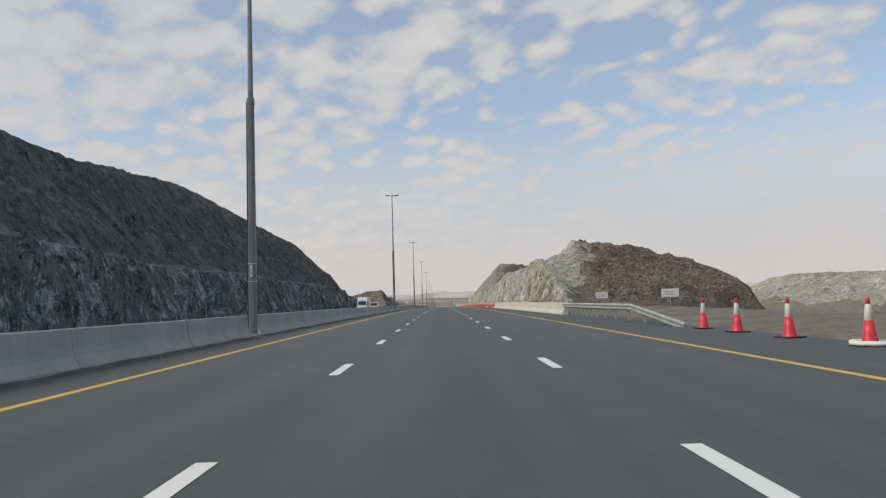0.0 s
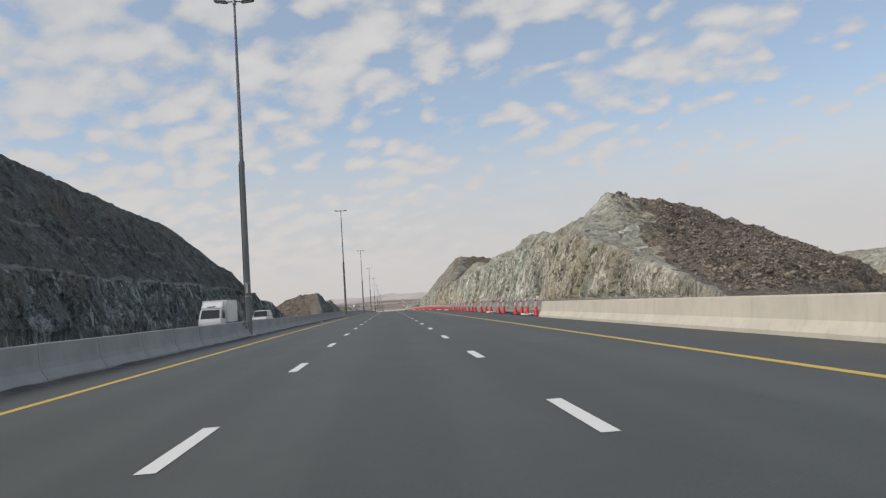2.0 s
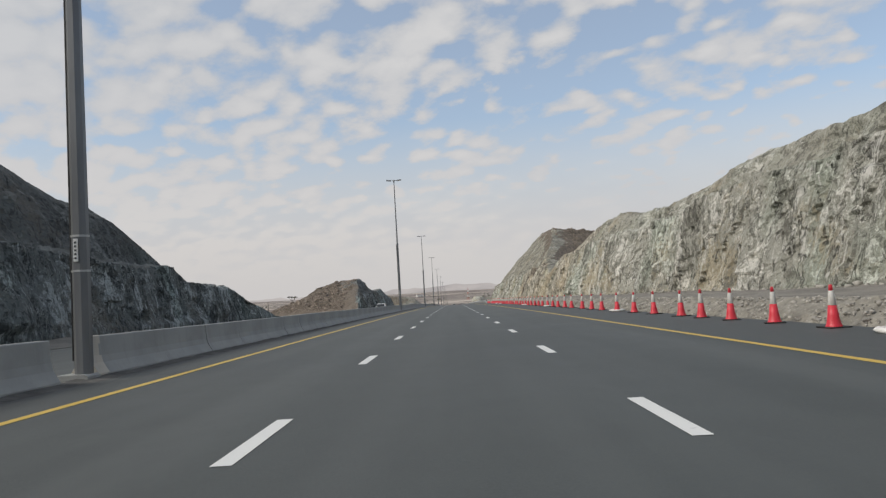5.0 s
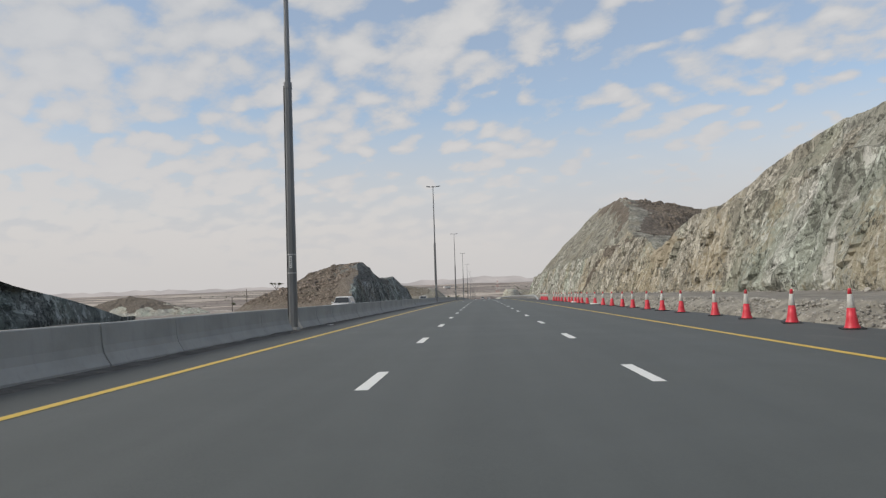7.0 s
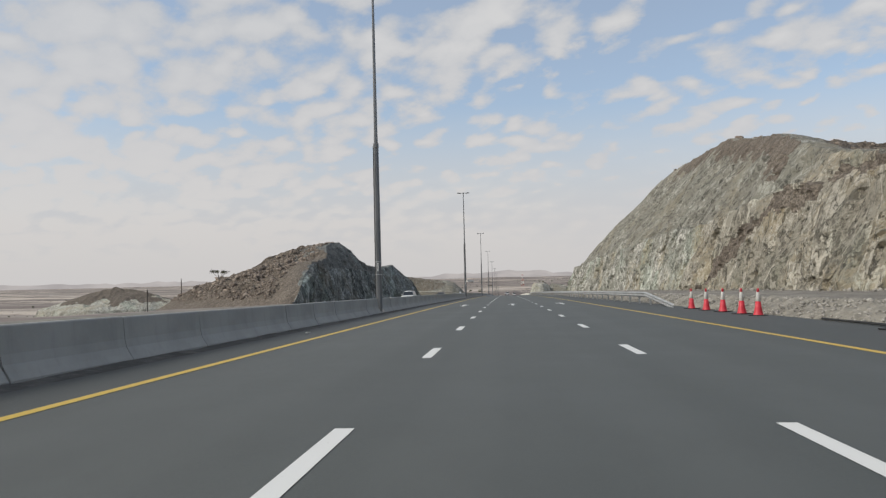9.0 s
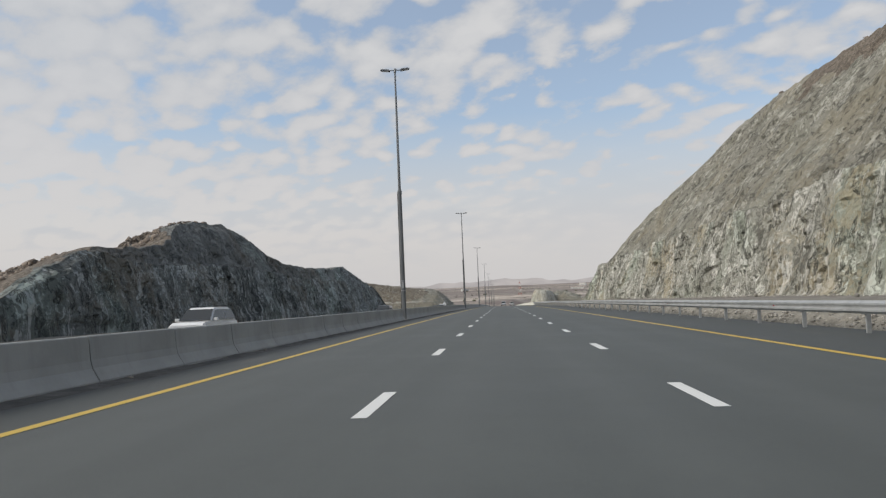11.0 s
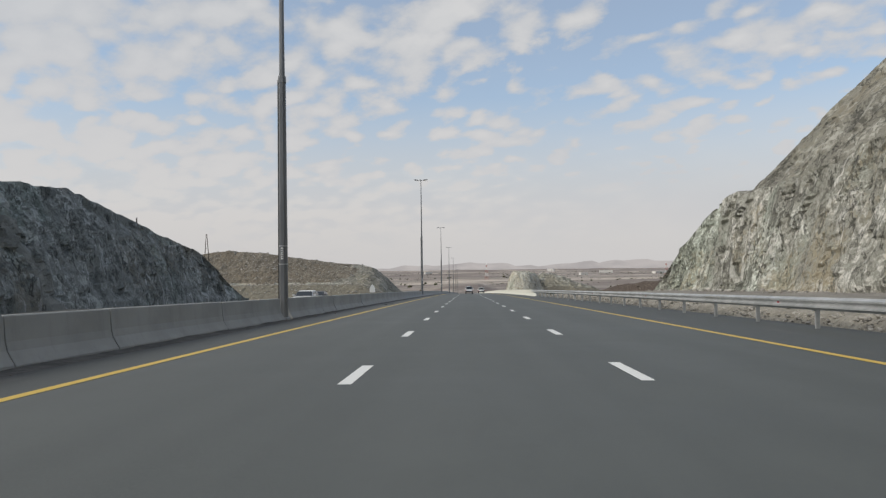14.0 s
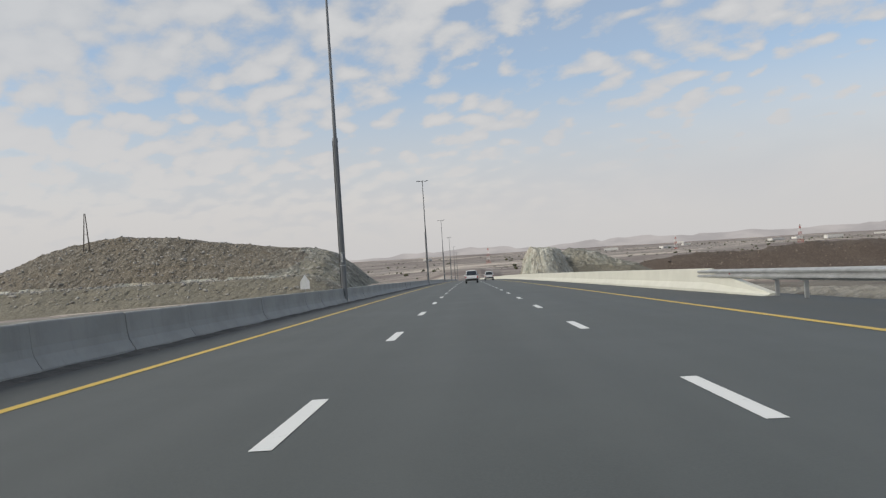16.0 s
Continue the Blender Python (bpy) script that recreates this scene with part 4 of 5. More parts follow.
def mound(name, cx, cy, rx, ry, height, mats, label, seed, steep=2.0, n=110, sink=1.2, wide=None, base=None, peaked=False, rough=1.0):
    """A free-standing hill on an oval base, steep at its flanks; lower bands bare, the top weathered."""
    ob = thing(name, Matrix.Identity(4), label, "hill", "rocky hills along the road")
    u = np.linspace(-1.08, 1.08, n)
    U, V = np.meshgrid(u, u, indexing="ij")
    r = np.sqrt(U**2 + V**2)
    r = r + (fractal(U * 3 + seed, V * 3, U * 0, 4) - 0.5) * 0.22
    h = height * (1 - smooth(r, 0.45, 1.0) ** (1 / steep)) * (0.86 + 0.2 * (1 - U) / 2)
    if peaked:
        h = height * np.clip(1.02 - r, 0, 1) ** 0.9
    X, Y = cx + U * np.where(U > 0, wide or rx, rx), cy + V * ry
    h = h + (ridged(X / 7 + seed, Y / 7, U * 0, 4) - 0.6) * 2.2 * rough * smooth(h, 0.3, 3) + (fractal(X / 1.7, Y / 1.7, U * 0 + seed, 4, 0.6) - 0.5) * 1.1 * smooth(h, 0.2, 2)
    Z = (grade(cy) if base is None else base) + h - 0.5 - sink * smooth(r, 0.96, 1.05)
    body = grid_mesh("slope", X, Y, Z, mats[0], ob, flip=True, smooth_shade=False)
    body.data.materials.append(mats[1])
    mid = (h[:-1, :-1] + h[1:, 1:]) / 2
    body.data.polygons.foreach_set("material_index", (mid + (fractal(X / 11, Y / 11, X * 0 + seed, 3)[:-1, :-1] - 0.5) * height * 0.7 > height * 0.42).astype(np.int32).ravel())
    return ob


def benched_hill(name, ridge, y_front, y_ridge, y_back, bench, label, seed):
    """A gravelly hill seen from its end: ridge gives its height at x; the front rises to a bench and on to the ridge."""
    ob = thing(name, Matrix.Identity(4), label, "hill", "rocky hills along the road")
    xs, zs = zip(*ridge)
    x, v = np.arange(xs[0], xs[-1], 0.5), np.concatenate([np.linspace(0, 1, 70), np.linspace(1, 2, 30)[1:]])
    X, V = np.meshgrid(x, v, indexing="ij")
    top = sum(np.interp(X + d, xs, zs) for d in (-2, 0, 2)) / 3 + (fractal(X / 4, X * 0 + seed, X * 0, 4, 0.6) - 0.5) * 1.2
    b = np.minimum(bench, top * 0.5)
    rise = np.where(V < 0.36, b * V / 0.36, np.where(V < 0.46, b + 0.12 * (V - 0.36), b + (top - b) * np.clip((V - 0.46) / 0.54, 0, 1) ** 0.85))
    rise = np.where(V > 1, top * (1 - smooth(V, 1.1, 2.0)), rise)
    Y = np.where(V < 1, y_front + (y_ridge - y_front) * np.where(V < 0.36, V * 0.9, np.where(V < 0.46, 0.324 + (V - 0.36) * 2.2, 0.544 + (V - 0.46) * 0.844)), y_ridge + (V - 1) * (y_back - y_ridge))
    rough = (ridged(X / 5 + seed, V * 5, X * 0, 4) - 0.6) * 1.6 + broken(X / 1.5, V * 22, seed) * 0.16 + (fractal(X / 1.1, V * 26, X * 0 + seed, 3) - 0.5) * 0.5
    Y = Y - rough * 0.55 * smooth(rise, 0.2, 1.5) * (V < 1)
    Z = grade(y_ridge) - 0.8 + rise + rough * 0.3 * smooth(rise, 0.2, 2) - 2 * (1 - smooth(top, -0.5, 1.0))
    lower = int(70 * 0.41)
    grid_mesh("lower_face", X[:, :lower + 1], Y[:, :lower + 1], Z[:, :lower + 1], SOIL_BANK, ob, "smooth pale brown bank below the bench", flip=False, smooth_shade=False)
    above = grid_mesh("slope", X[:, lower:], Y[:, lower:], Z[:, lower:], TAN_ROCK, ob, "gravelly slope above the bench", flip=False, smooth_shade=False)
    above.data.materials.append(UPPER_RIGHT)
    above.data.materials.append(PALE_ROCK)
    patch = fractal(X / 5, V * 6, X * 0 + seed, 4)
    which = np.where(X + (patch - 0.5) * 16 > -36, 1, 0) + np.where((V < 0.475) & (patch > 0.50) & (X < -36), 2, 0)
    above.data.polygons.foreach_set("material_index", which[:-1, lower:-1].astype(np.int32).ravel())


benched_hill("gravel_hill", [(-128, -1), (-118, 3), (-108, 6.6), (-102, 8.6), (-95, 11.8), (-88, 13.6), (-78, 14.9), (-66, 14.5), (-58, 13.0), (-50, 11.9), (-41, 10.7), (-34, 10.2), (-30, 9.2), (-27, 7.2), (-24.5, 4.4), (-23, 1.5), (-22, -1)], 668, 698, 745, 4.6, "pale brown gravelly hill with a bench cut in it", 5.5)
mound("rock_outcrop", 19.5, 742, 6.0, 14, 8.6, (PALE_ROCK, PALE_ROCK), "pale rock outcrop standing by itself beside the road", 8.2, 1.15, 130, 9, 11.0, rough=0.45)
mound("rubble_hill", 29, 750, 13, 15, 8.2, (SOIL_BANK, UPPER_RIGHT), "low grey-brown rock slope behind a pale outcrop", 5.1, 1.6, 100, 9, 24, peaked=True, rough=0.5)
mound("background_hill", 172, 240, 96, 66, 17.5, (SOIL_BANK, UPPER_NEAR), "pale olive bare hill beyond a dry valley", 13.0, 1.5, 150, 12, 120, -13.0, rough=0.6)
mound("pale_hill", -310, 838, 62, 40, 18.0, (PALE_ROCK, RUBBLE), "brown hill with a bare pale flank", 17.0, 1.2, 100, 12, 70, -26.0, True)

# distant ranges on the horizon; haze and daylight are put into their glowing colour
HAZE_RANGE = bpy.data.materials.new("distant_haze_glow")
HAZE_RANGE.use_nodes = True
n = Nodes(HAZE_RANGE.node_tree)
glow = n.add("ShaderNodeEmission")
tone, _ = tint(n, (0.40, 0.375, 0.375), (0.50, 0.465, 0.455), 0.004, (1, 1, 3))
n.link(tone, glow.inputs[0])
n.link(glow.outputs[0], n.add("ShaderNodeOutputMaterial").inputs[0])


def distant_range(name, radius, knots, seed, depth):
    """knots: bearing in degrees to the right of +y, and elevation in degrees as seen from the road's end."""
    b = np.linspace(knots[0][0], knots[-1][0], 240)
    el = np.interp(b, *zip(*knots)) + (fractal(b * 0.9 + seed, 0 * b, 0 * b, 6, 0.68) - 0.5) * 0.5
    low = np.full_like(b, -60.0)
    top = -11 + radius * np.tan(np.radians(el))
    rad = np.radians(b)
    X = np.stack([radius * np.sin(rad), (radius + depth) * np.sin(rad)], -1)
    Y = np.stack([550 + radius * np.cos(rad), 550 + (radius + depth) * np.cos(rad)], -1)
    Z = np.stack([low, top], -1)
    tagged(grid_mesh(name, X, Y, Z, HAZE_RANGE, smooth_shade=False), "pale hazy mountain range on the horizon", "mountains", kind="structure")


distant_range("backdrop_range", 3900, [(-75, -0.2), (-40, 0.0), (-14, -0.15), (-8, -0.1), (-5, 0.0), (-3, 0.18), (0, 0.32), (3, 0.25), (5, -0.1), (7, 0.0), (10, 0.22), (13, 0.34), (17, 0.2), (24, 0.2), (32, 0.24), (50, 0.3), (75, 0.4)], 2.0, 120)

# ---- poles and barriers in the median ----
POLE_Y = [-54.2, 26.3, 106.4, 187.3, 267.7, 348.0, 428.4, 508.6, 588.5] + [668.8 + 80.3 * j for j in range(5)]


def lamp_pole(m):
    pole = thing("street_lamp", m, "tall grey steel double-arm street lamp in the median", "street lamp", "street lamps in the median")
    part("lower_shaft", tube(bmesh.new(), (0, 0, 0), (0, 0, 9.1), 0.168, 0.138, 8, 0.39), POLE_STEEL, pole)
    part("collar", tube(bmesh.new(), (0, 0, 8.95), (0, 0, 9.2), 0.155, 0.148, 8, 0.39), POLE_STEEL, pole)
    part("upper_shaft", tube(bmesh.new(), (0, 0, 9.2), (0, 0, 17.75), 0.105, 0.06, 8, 0.39), POLE_STEEL, pole)
    part("cap", tube(bmesh.new(), (0, 0, 17.7), (0, 0, 17.95), 0.10, 0.09, 8), POLE_STEEL, pole)
    part("conduit", tube(bmesh.new(), (-0.172, -0.05, 0.4), (-0.145, -0.04, 9.05), 0.022, 0.022, 6), BLACK, pole, "thin black cable conduit")
    for side in (-1, 1):
        part("arm", tube(bmesh.new(), (0, 0, 17.85), (side * 0.45, 0, 17.84), 0.035, 0.035, 6), POLE_STEEL, pole)
        head = bmesh.new()
        box(head, (-0.36, -0.16, -0.07), (0.36, 0.16, 0.07), 0.04)
        for v in head.verts:
            if v.co.z > 0.0:
                v.co.x *= 0.82
                v.co.y *= 0.7
        bmesh.ops.transform(head, matrix=pose(side * 0.70, 0, 17.88, 0, -side * 7, 0), verts=head.verts)
        lamp_head = part("lamp_head", head, POLE_STEEL, pole, "flat grey luminaire")
        glass = box(bmesh.new(), (-0.26, -0.1, -0.085), (0.26, 0.1, -0.071))
        bmesh.ops.transform(glass, matrix=pose(side * 0.70, 0, 17.88, 0, -side * 7, 0), verts=glass.verts)
        part("lens", glass, LIGHT_CLEAR, lamp_head)
    plate = part("number_plate", box(bmesh.new(), (-0.045, -0.19, 2.3), (0.045, -0.168, 2.74), 0.006), SIGN_WHITE, pole, "white plate with dark marks")
    for i in range(5):
        part("mark", box(bmesh.new(), (-0.022, -0.194, 2.345 + 0.075 * i), (0.022, -0.1905, 2.385 + 0.075 * i)), SIGN_DARK, plate)
    for z in (2.1, 2.78):
        part("strap", tube(bmesh.new(), (0, 0, z), (0, 0, z + 0.04), 0.172, 0.172, 8, 0.39), GALVANISED, pole)
    return pole


first_pole = lamp_pole(Matrix.Translation((-7.2, POLE_Y[0], grade(POLE_Y[0]) - 0.02)))
for y in POLE_Y[1:]:
    copy_thing(first_pole, Matrix.Translation((-7.2, y, grade(y) - 0.02)))

# precast median barrier, 3.05 m to a piece, with a gap at each pole
SECTION = [(0.30, 0.0), (0.295, 0.07), (0.235, 0.16), (0.165, 0.28), (0.13, 0.42), (0.095, 0.80), (0.075, 0.82), (-0.075, 0.82), (-0.095, 0.80), (-0.13, 0.42), (-0.165, 0.28), (-0.235, 0.16), (-0.295, 0.07), (-0.30, 0.0)]


def barrier_mesh(name, length, mat, section=SECTION, chamfer=0.02, base=-0.06):
    k = len(section)
    rings = [(0.0, 0.975), (chamfer, 1.0), (length - chamfer, 1.0), (length, 0.975)]
    verts = [(x * f, y, base if z == 0 else z * (1 - (1 - f) * 0.3)) for y, f in rings for x, z in section]
    faces = [(i * k + j, i * k + (j + 1) % k, (i + 1) * k + (j + 1) % k, (i + 1) * k + j) for i in range(3) for j in range(k)]
    faces += [tuple(reversed(range(k))), tuple(3 * k + j for j in range(k))]
    me = bpy.data.meshes.new(name)
    me.from_pydata(verts, [], faces)
    me.materials.append(mat)
    me.update()
    return me


def along(x, y, length, z=0.0):
    """The pose of a straight piece that starts at y and follows the road's grade."""
    rise = math.degrees(math.atan2(grade(y + length) - grade(y), length))
    return pose(x, y, grade(y) + z, rise, 0, 0)


PIECE = barrier_mesh("barrier_piece", 3.03, CONCRETE)
for j in range(len(POLE_Y) - 1):
    run = thing("median_barrier", Matrix.Identity(4), "grey precast concrete barrier along the median, dusty at its foot", "barrier", "median barrier runs")
    start = POLE_Y[j] + 0.55
    for k in range(26):
        ob = new("barrier_piece", PIECE)
        ob.parent = run
        tilt = random.uniform(-0.25, 0.25)
        ob.matrix_world = along(-7.33 + random.uniform(-0.012, 0.012), start + k * 3.05, 3.03) @ pose(0, 0, random.uniform(-0.006, 0.006), 0, tilt, 0)
    ob = part_data("end_block", [v.co[:] for v in barrier_mesh("end", 0.42, CREAM).vertices], [p.vertices[:] for p in PIECE.polygons], CREAM, run, "pale concrete end block beside the pole")
    ob.matrix_world = along(-7.325, POLE_Y[j] + 0.24, 0.42, 0.012)
POLE_FOOT = barrier_mesh("foot", 0.5, CONCRETE, [(0.34, 0.0), (0.34, 0.1), (0.28, 0.14), (-0.28, 0.14), (-0.34, 0.1), (-0.34, 0.0)])
for y in POLE_Y:
    ob = new("pole_footing", POLE_FOOT)
    ob.matrix_world = along(-7.33, y - 0.27, 0.5, -0.02)
    tagged(ob, "low concrete footing under the street lamp", "footing", "street lamp footings")

# ---- barriers, rails and cones on the right ----
EDGE = [(-0.26, 0.0), (-0.26, 0.1), (-0.10, 0.33), (-0.045, 0.80), (-0.03, 0.82), (0.16, 0.82), (0.18, 0.80), (0.18, 0.0)]


def edge_barrier(y0, y1, length, mat, label, nose=False):
    run = thing("edge_barrier", Matrix.Identity(4), label, "barrier", "roadside concrete barriers")
    section = [(x, z) for x, z in reversed(EDGE)]
    me = barrier_mesh("barrier_piece", length - 0.012, mat, section, 0.008)
    y = y0
    while y < y1 - 0.5:
        ob = new("barrier_piece", me)
        ob.parent = run
        ob.matrix_world = along(8.33, y, length)
        y += length
    if nose:
        k = len(section)
        verts = [(x, yy, -0.06 if z == 0 else z * f) for yy, f in ((y0 - 5.2, 0.08), (y0, 1.0)) for x, z in section]
        faces = [(j, (j + 1) % k, k + (j + 1) % k, k + j) for j in range(k)] + [tuple(reversed(range(k))), tuple(k + j for j in range(k))]
        ob = part_data("nose", [(x, yy - y0, z) for x, yy, z in verts], faces, mat, run, "sloping concrete nose")
        ob.matrix_world = along(8.33, y0, length)
    return run


edge_barrier(46.6, 106.6, 30.0, CREAM, "cream concrete barrier at the edge of the shoulder")
edge_barrier(575.6, 1060, 24.0, WHITE_CONCRETE, "white concrete barrier with a sloping nose", True)

BEAM = [(0.0, 0.0), (-0.02, 0.03), (-0.085, 0.06), (-0.085, 0.10), (-0.02, 0.145), (-0.02, 0.175), (-0.085, 0.22), (-0.085, 0.26), (-0.02, 0.29), (0.0, 0.32)]


def guard_rail(y0, y1, posts, slope_to, label):
    rail = thing("guard_rail", Matrix.Identity(4), label, "guard rail", "guard rails")
    section = [(8.30 + x, 0.47 + z) for x, z in BEAM] + [(8.304 + x, 0.47 + z) for x, z in reversed(BEAM)]
    ys = list(np.arange(y0, slope_to, 0.5)) + list(np.arange(slope_to, y1, 4.0)) + [y1]
    sunk = lambda y: -0.62 * (1 - min(1, (y - y0) / (slope_to - y0)))
    verts, faces = sweep(section, ys, True, sunk)
    beam = part_data("beam", verts, faces, GALVANISED, rail, "corrugated galvanised steel beam")
    post = box(bmesh.new(), (-0.055, -0.03, -0.5), (0.055, 0.03, 0.78), 0.006)
    block = box(bmesh.new(), (-0.075, -0.05, 0.48), (0.0, 0.05, 0.78), 0.006)
    post_me, block_me = bpy.data.meshes.new("post"), bpy.data.meshes.new("spacer")
    post.to_mesh(post_me), block.to_mesh(block_me)
    post.free(), block.free()
    post_me.materials.append(GALVANISED), block_me.materials.append(GALVANISED)
    for y in posts:
        ob = new("post", post_me)
        ob.parent = rail
        ob.matrix_world = pose(8.44, y, grade(y) - 0.03 + sunk(y))
        low = new("spacer", block_me)
        low.parent = ob
        low.matrix_world = pose(8.385, y, grade(y) - 0.03 + sunk(y))
    for i, y in enumerate(np.arange(y0 + 12, y1, 14.2)):
        y = float(y)
        part("reflector", box(bmesh.new(), (8.272, y - 0.05, grade(y) + 0.58), (8.281, y + 0.05, grade(y) + 0.68)), LIGHT_RED, beam, "small red reflector")
    return rail


guard_rail(23.7, 47.4, [26.5, 28.9, 31.3, 33.7, 35.9, 37.8, 39.1, 40.3, 41.5, 42.7, 43.9, 45.1], 30.4, "galvanised steel guard rail running down to the ground")
guard_rail(348.4, 576.4, [351.5 + 3.55 * i for i in range(61)] + [568.6, 570.3], 355.6, "long galvanised steel guard rail on steel posts")


def traffic_cone(m):
    cone = thing("traffic_cone", m, "red and white traffic cone on a black base", "traffic cone", "traffic cones along the shoulder")
    part("base", box(bmesh.new(), (-0.27, -0.27, 0.0), (0.27, 0.27, 0.03), 0.012), BLACK, cone, "black rubber base")
    part("body", lathe(bmesh.new(), [(0.185, 0.029), (0.172, 0.045), (0.150, 0.10), (0.118, 0.27), (0.088, 0.515)], 18), RED, cone, "red plastic body", True)
    part("sleeve", lathe(bmesh.new(), [(0.088, 0.505), (0.091, 0.51), (0.056, 0.83), (0.052, 0.835)], 18), WHITE_SLEEVE, cone, "white reflective sleeve", True)
    part("tip", lathe(bmesh.new(), [(0.05, 0.828), (0.038, 0.95), (0.03, 0.97), (0.015, 0.972)], 18), RED, cone, "red plastic tip", True)
    return cone


def sandbag(x, y, seed):
    bm = bmesh.new()
    rings, sides = [], 22
    for i in range(sides):
        a = 2 * math.pi * i / sides
        wob = 0.06 * noise.noise((math.cos(a) * 2, math.sin(a) * 2, seed))
        ring = []
        for j in range(9):
            b = 2 * math.pi * j / 9
            r, h = 0.31 + wob + (0.085 + 0.03 * noise.noise((a * 2, b, seed))) * math.cos(b), 0.055 + 0.055 * math.sin(b) * (1 + 0.5 * noise.noise((a * 3, 1, seed)))
            ring.append(bm.verts.new((r * math.cos(a) * 1.1, r * math.sin(a), max(h, 0.0))))
        rings.append(ring)
    for i in range(sides):
        for j in range(9):
            bm.faces.new((rings[i][j], rings[(i + 1) % sides][j], rings[(i + 1) % sides][(j + 1) % 9], rings[i][(j + 1) % 9]))
    bag = part("sandbag", bm, SACK, None, smooth=True)
    bag.matrix_world = pose(x, y, grade(y) + 0.003, 0, 0, random.uniform(0, 180))
    tagged(bag, "white sandbag wrapped round the foot of a cone", "sandbag", "sandbags")


cone_places = [(8.55, 13.9), (8.5, 17.0), (8.5, 20.0), (8.5, 22.6)]
cone_rows = [109.2, 111.8, 113.6, 115.6, 120.5, 122.9, 127.2, 130.0, 133.3, 137.4, 140.0, 143.4, 147.0, 149.9, 153.4, 157.0, 160.0, 164.3, 167.8]
cone_rows += [171.7, 175.3, 178.5, 181.6, 185.0, 187.5, 189.7, 192.6, 195.4, 197.9, 200.1, 203.7, 206.9, 210.3, 214.0, 216.9, 220.1, 224.1]
cone_rows += [227.3 + 3.25 * i for i in range(14)] + [274.0, 277.2, 280.3, 283.7, 286.9, 290.3, 293.7, 297.1, 301.0, 304.1, 306.5, 308.7, 311.1]
cone_rows += [313.5, 316.5, 319.7, 322.8, 325.0, 328.2, 337.0, 338.6, 341.0, 343.3, 345.7]
cone_places += [(8.5 + random.uniform(-0.03, 0.03), y) for y in cone_rows]
bagged = {13.9, 111.8, 127.2, 171.7, 185.0, 187.5, 210.3, 297.1, 308.7, cone_rows[40], cone_rows[46]}
first_cone = None
for i, (x, y) in enumerate(cone_places):
    m = pose(x, y, grade(y) + 0.002, random.uniform(-1.2, 1.2), random.uniform(-1.2, 1.2), random.uniform(0, 90))
    first_cone = copy_thing(first_cone, m) if first_cone else traffic_cone(m)
    if y in bagged:
        sandbag(x, y, i * 1.7)


# spare rails and pipes left lying on the verge
def lying(name, pieces, label, category):
    ob = thing(name, Matrix.Identity(4), label, category, "materials left on the verge")
    for a, b, r in pieces:
        bm = bmesh.new()
        tube(bm, (*a, grade(a[1]) + r + 0.02), (*b, grade(b[1]) + r + 0.02), r, r, 8)
        part("pipe", bm, BLACK, ob)


lying("pipe_stack", [((8.75, 115.5), (8.95, 126.3), 0.045), ((8.62, 116.0), (8.80, 124.5), 0.04), ((8.9, 114), (9.1, 122.0), 0.045)], "black pipes lying on the edge of the shoulder", "pipes")
lying("pipe_bundle", [((8.75, 322), (8.95, 333.0), 0.035), ((8.85, 319), (9.02, 328), 0.03), ((8.62, 320.5), (8.9, 330.5), 0.03)], "black pipes lying beside the cones", "pipes")


# ---- loose stones ----
ICO = bmesh.new()
bmesh.ops.create_icosphere(ICO, subdivisions=1, radius=1.0)
ICO_V = np.array([v.co[:] for v in ICO.verts])
ICO_F = np.array([[v.index for v in f.verts] for f in ICO.faces])
ICO.free()


def stones(name, places, sizes, mat, label, category="stones", rng=None):
    """Many stones as one mesh: rough, squashed and turned solids."""
    count = len(places)
    scale = rng.uniform(0.55, 1.0, (count, 1, 3)) * np.array([1.1, 1.1, 0.8])
    jag = 1 + rng.uniform(-0.55, 0.50, (count, len(ICO_V), 1))
    turn = rng.uniform(0, 2 * math.pi, count)
    c, s = np.cos(turn)[:, None], np.sin(turn)[:, None]
    v = ICO_V[None] * scale * jag * sizes[:, None, None]
    v = np.stack([v[..., 0] * c - v[..., 1] * s, v[..., 0] * s + v[..., 1] * c, v[..., 2]], -1) + places[:, None, :]
    f = ICO_F[None] + (np.arange(count) * len(ICO_V))[:, None, None]
    me = bpy.data.meshes.new(name)
    tri = f.reshape(-1, 3)
    me.vertices.add(v.size // 3)
    me.vertices.foreach_set("co", v.ravel())
    me.loops.add(tri.size)
    me.loops.foreach_set("vertex_index", tri.ravel())
    me.polygons.add(len(tri))
    me.polygons.foreach_set("loop_start", np.arange(len(tri)) * 3)
    me.materials.append(mat)
    me.update(calc_edges=True)
    return tagged(new(name, me), label, category, kind="stuff")


rng = np.random.default_rng(4)
k = 40000
sx, sy = rng.uniform(9.08, 10.5, k), rng.uniform(104, 566, k)
size = np.minimum(rng.gamma(1.2, 0.021, k) + 0.012, 0.085)
stones("bank_stones", np.stack([sx, sy, land(sx, sy) + size * 0.2 + 0.03], -1), size, PALE_STONE, "pale broken stones in the roadside bank", rng=rng)
k = 4200
sx, sy = 20.4 - rng.gamma(1.3, 0.6, k), rng.uniform(112, 560, k)
size = rng.gamma(1.2, 0.035, k) + 0.025
stones("foot_stones", np.stack([sx, sy, land(sx, sy) + size * 0.3 + 0.05], -1), size, PALE_STONE, "fallen stones along the foot of the rock face", rng=rng)
k = 500
sx, sy = -6.98 + rng.gamma(1.3, 0.10, k), rng.uniform(0, 640, k)
size = rng.gamma(1.5, 0.008, k) + 0.008
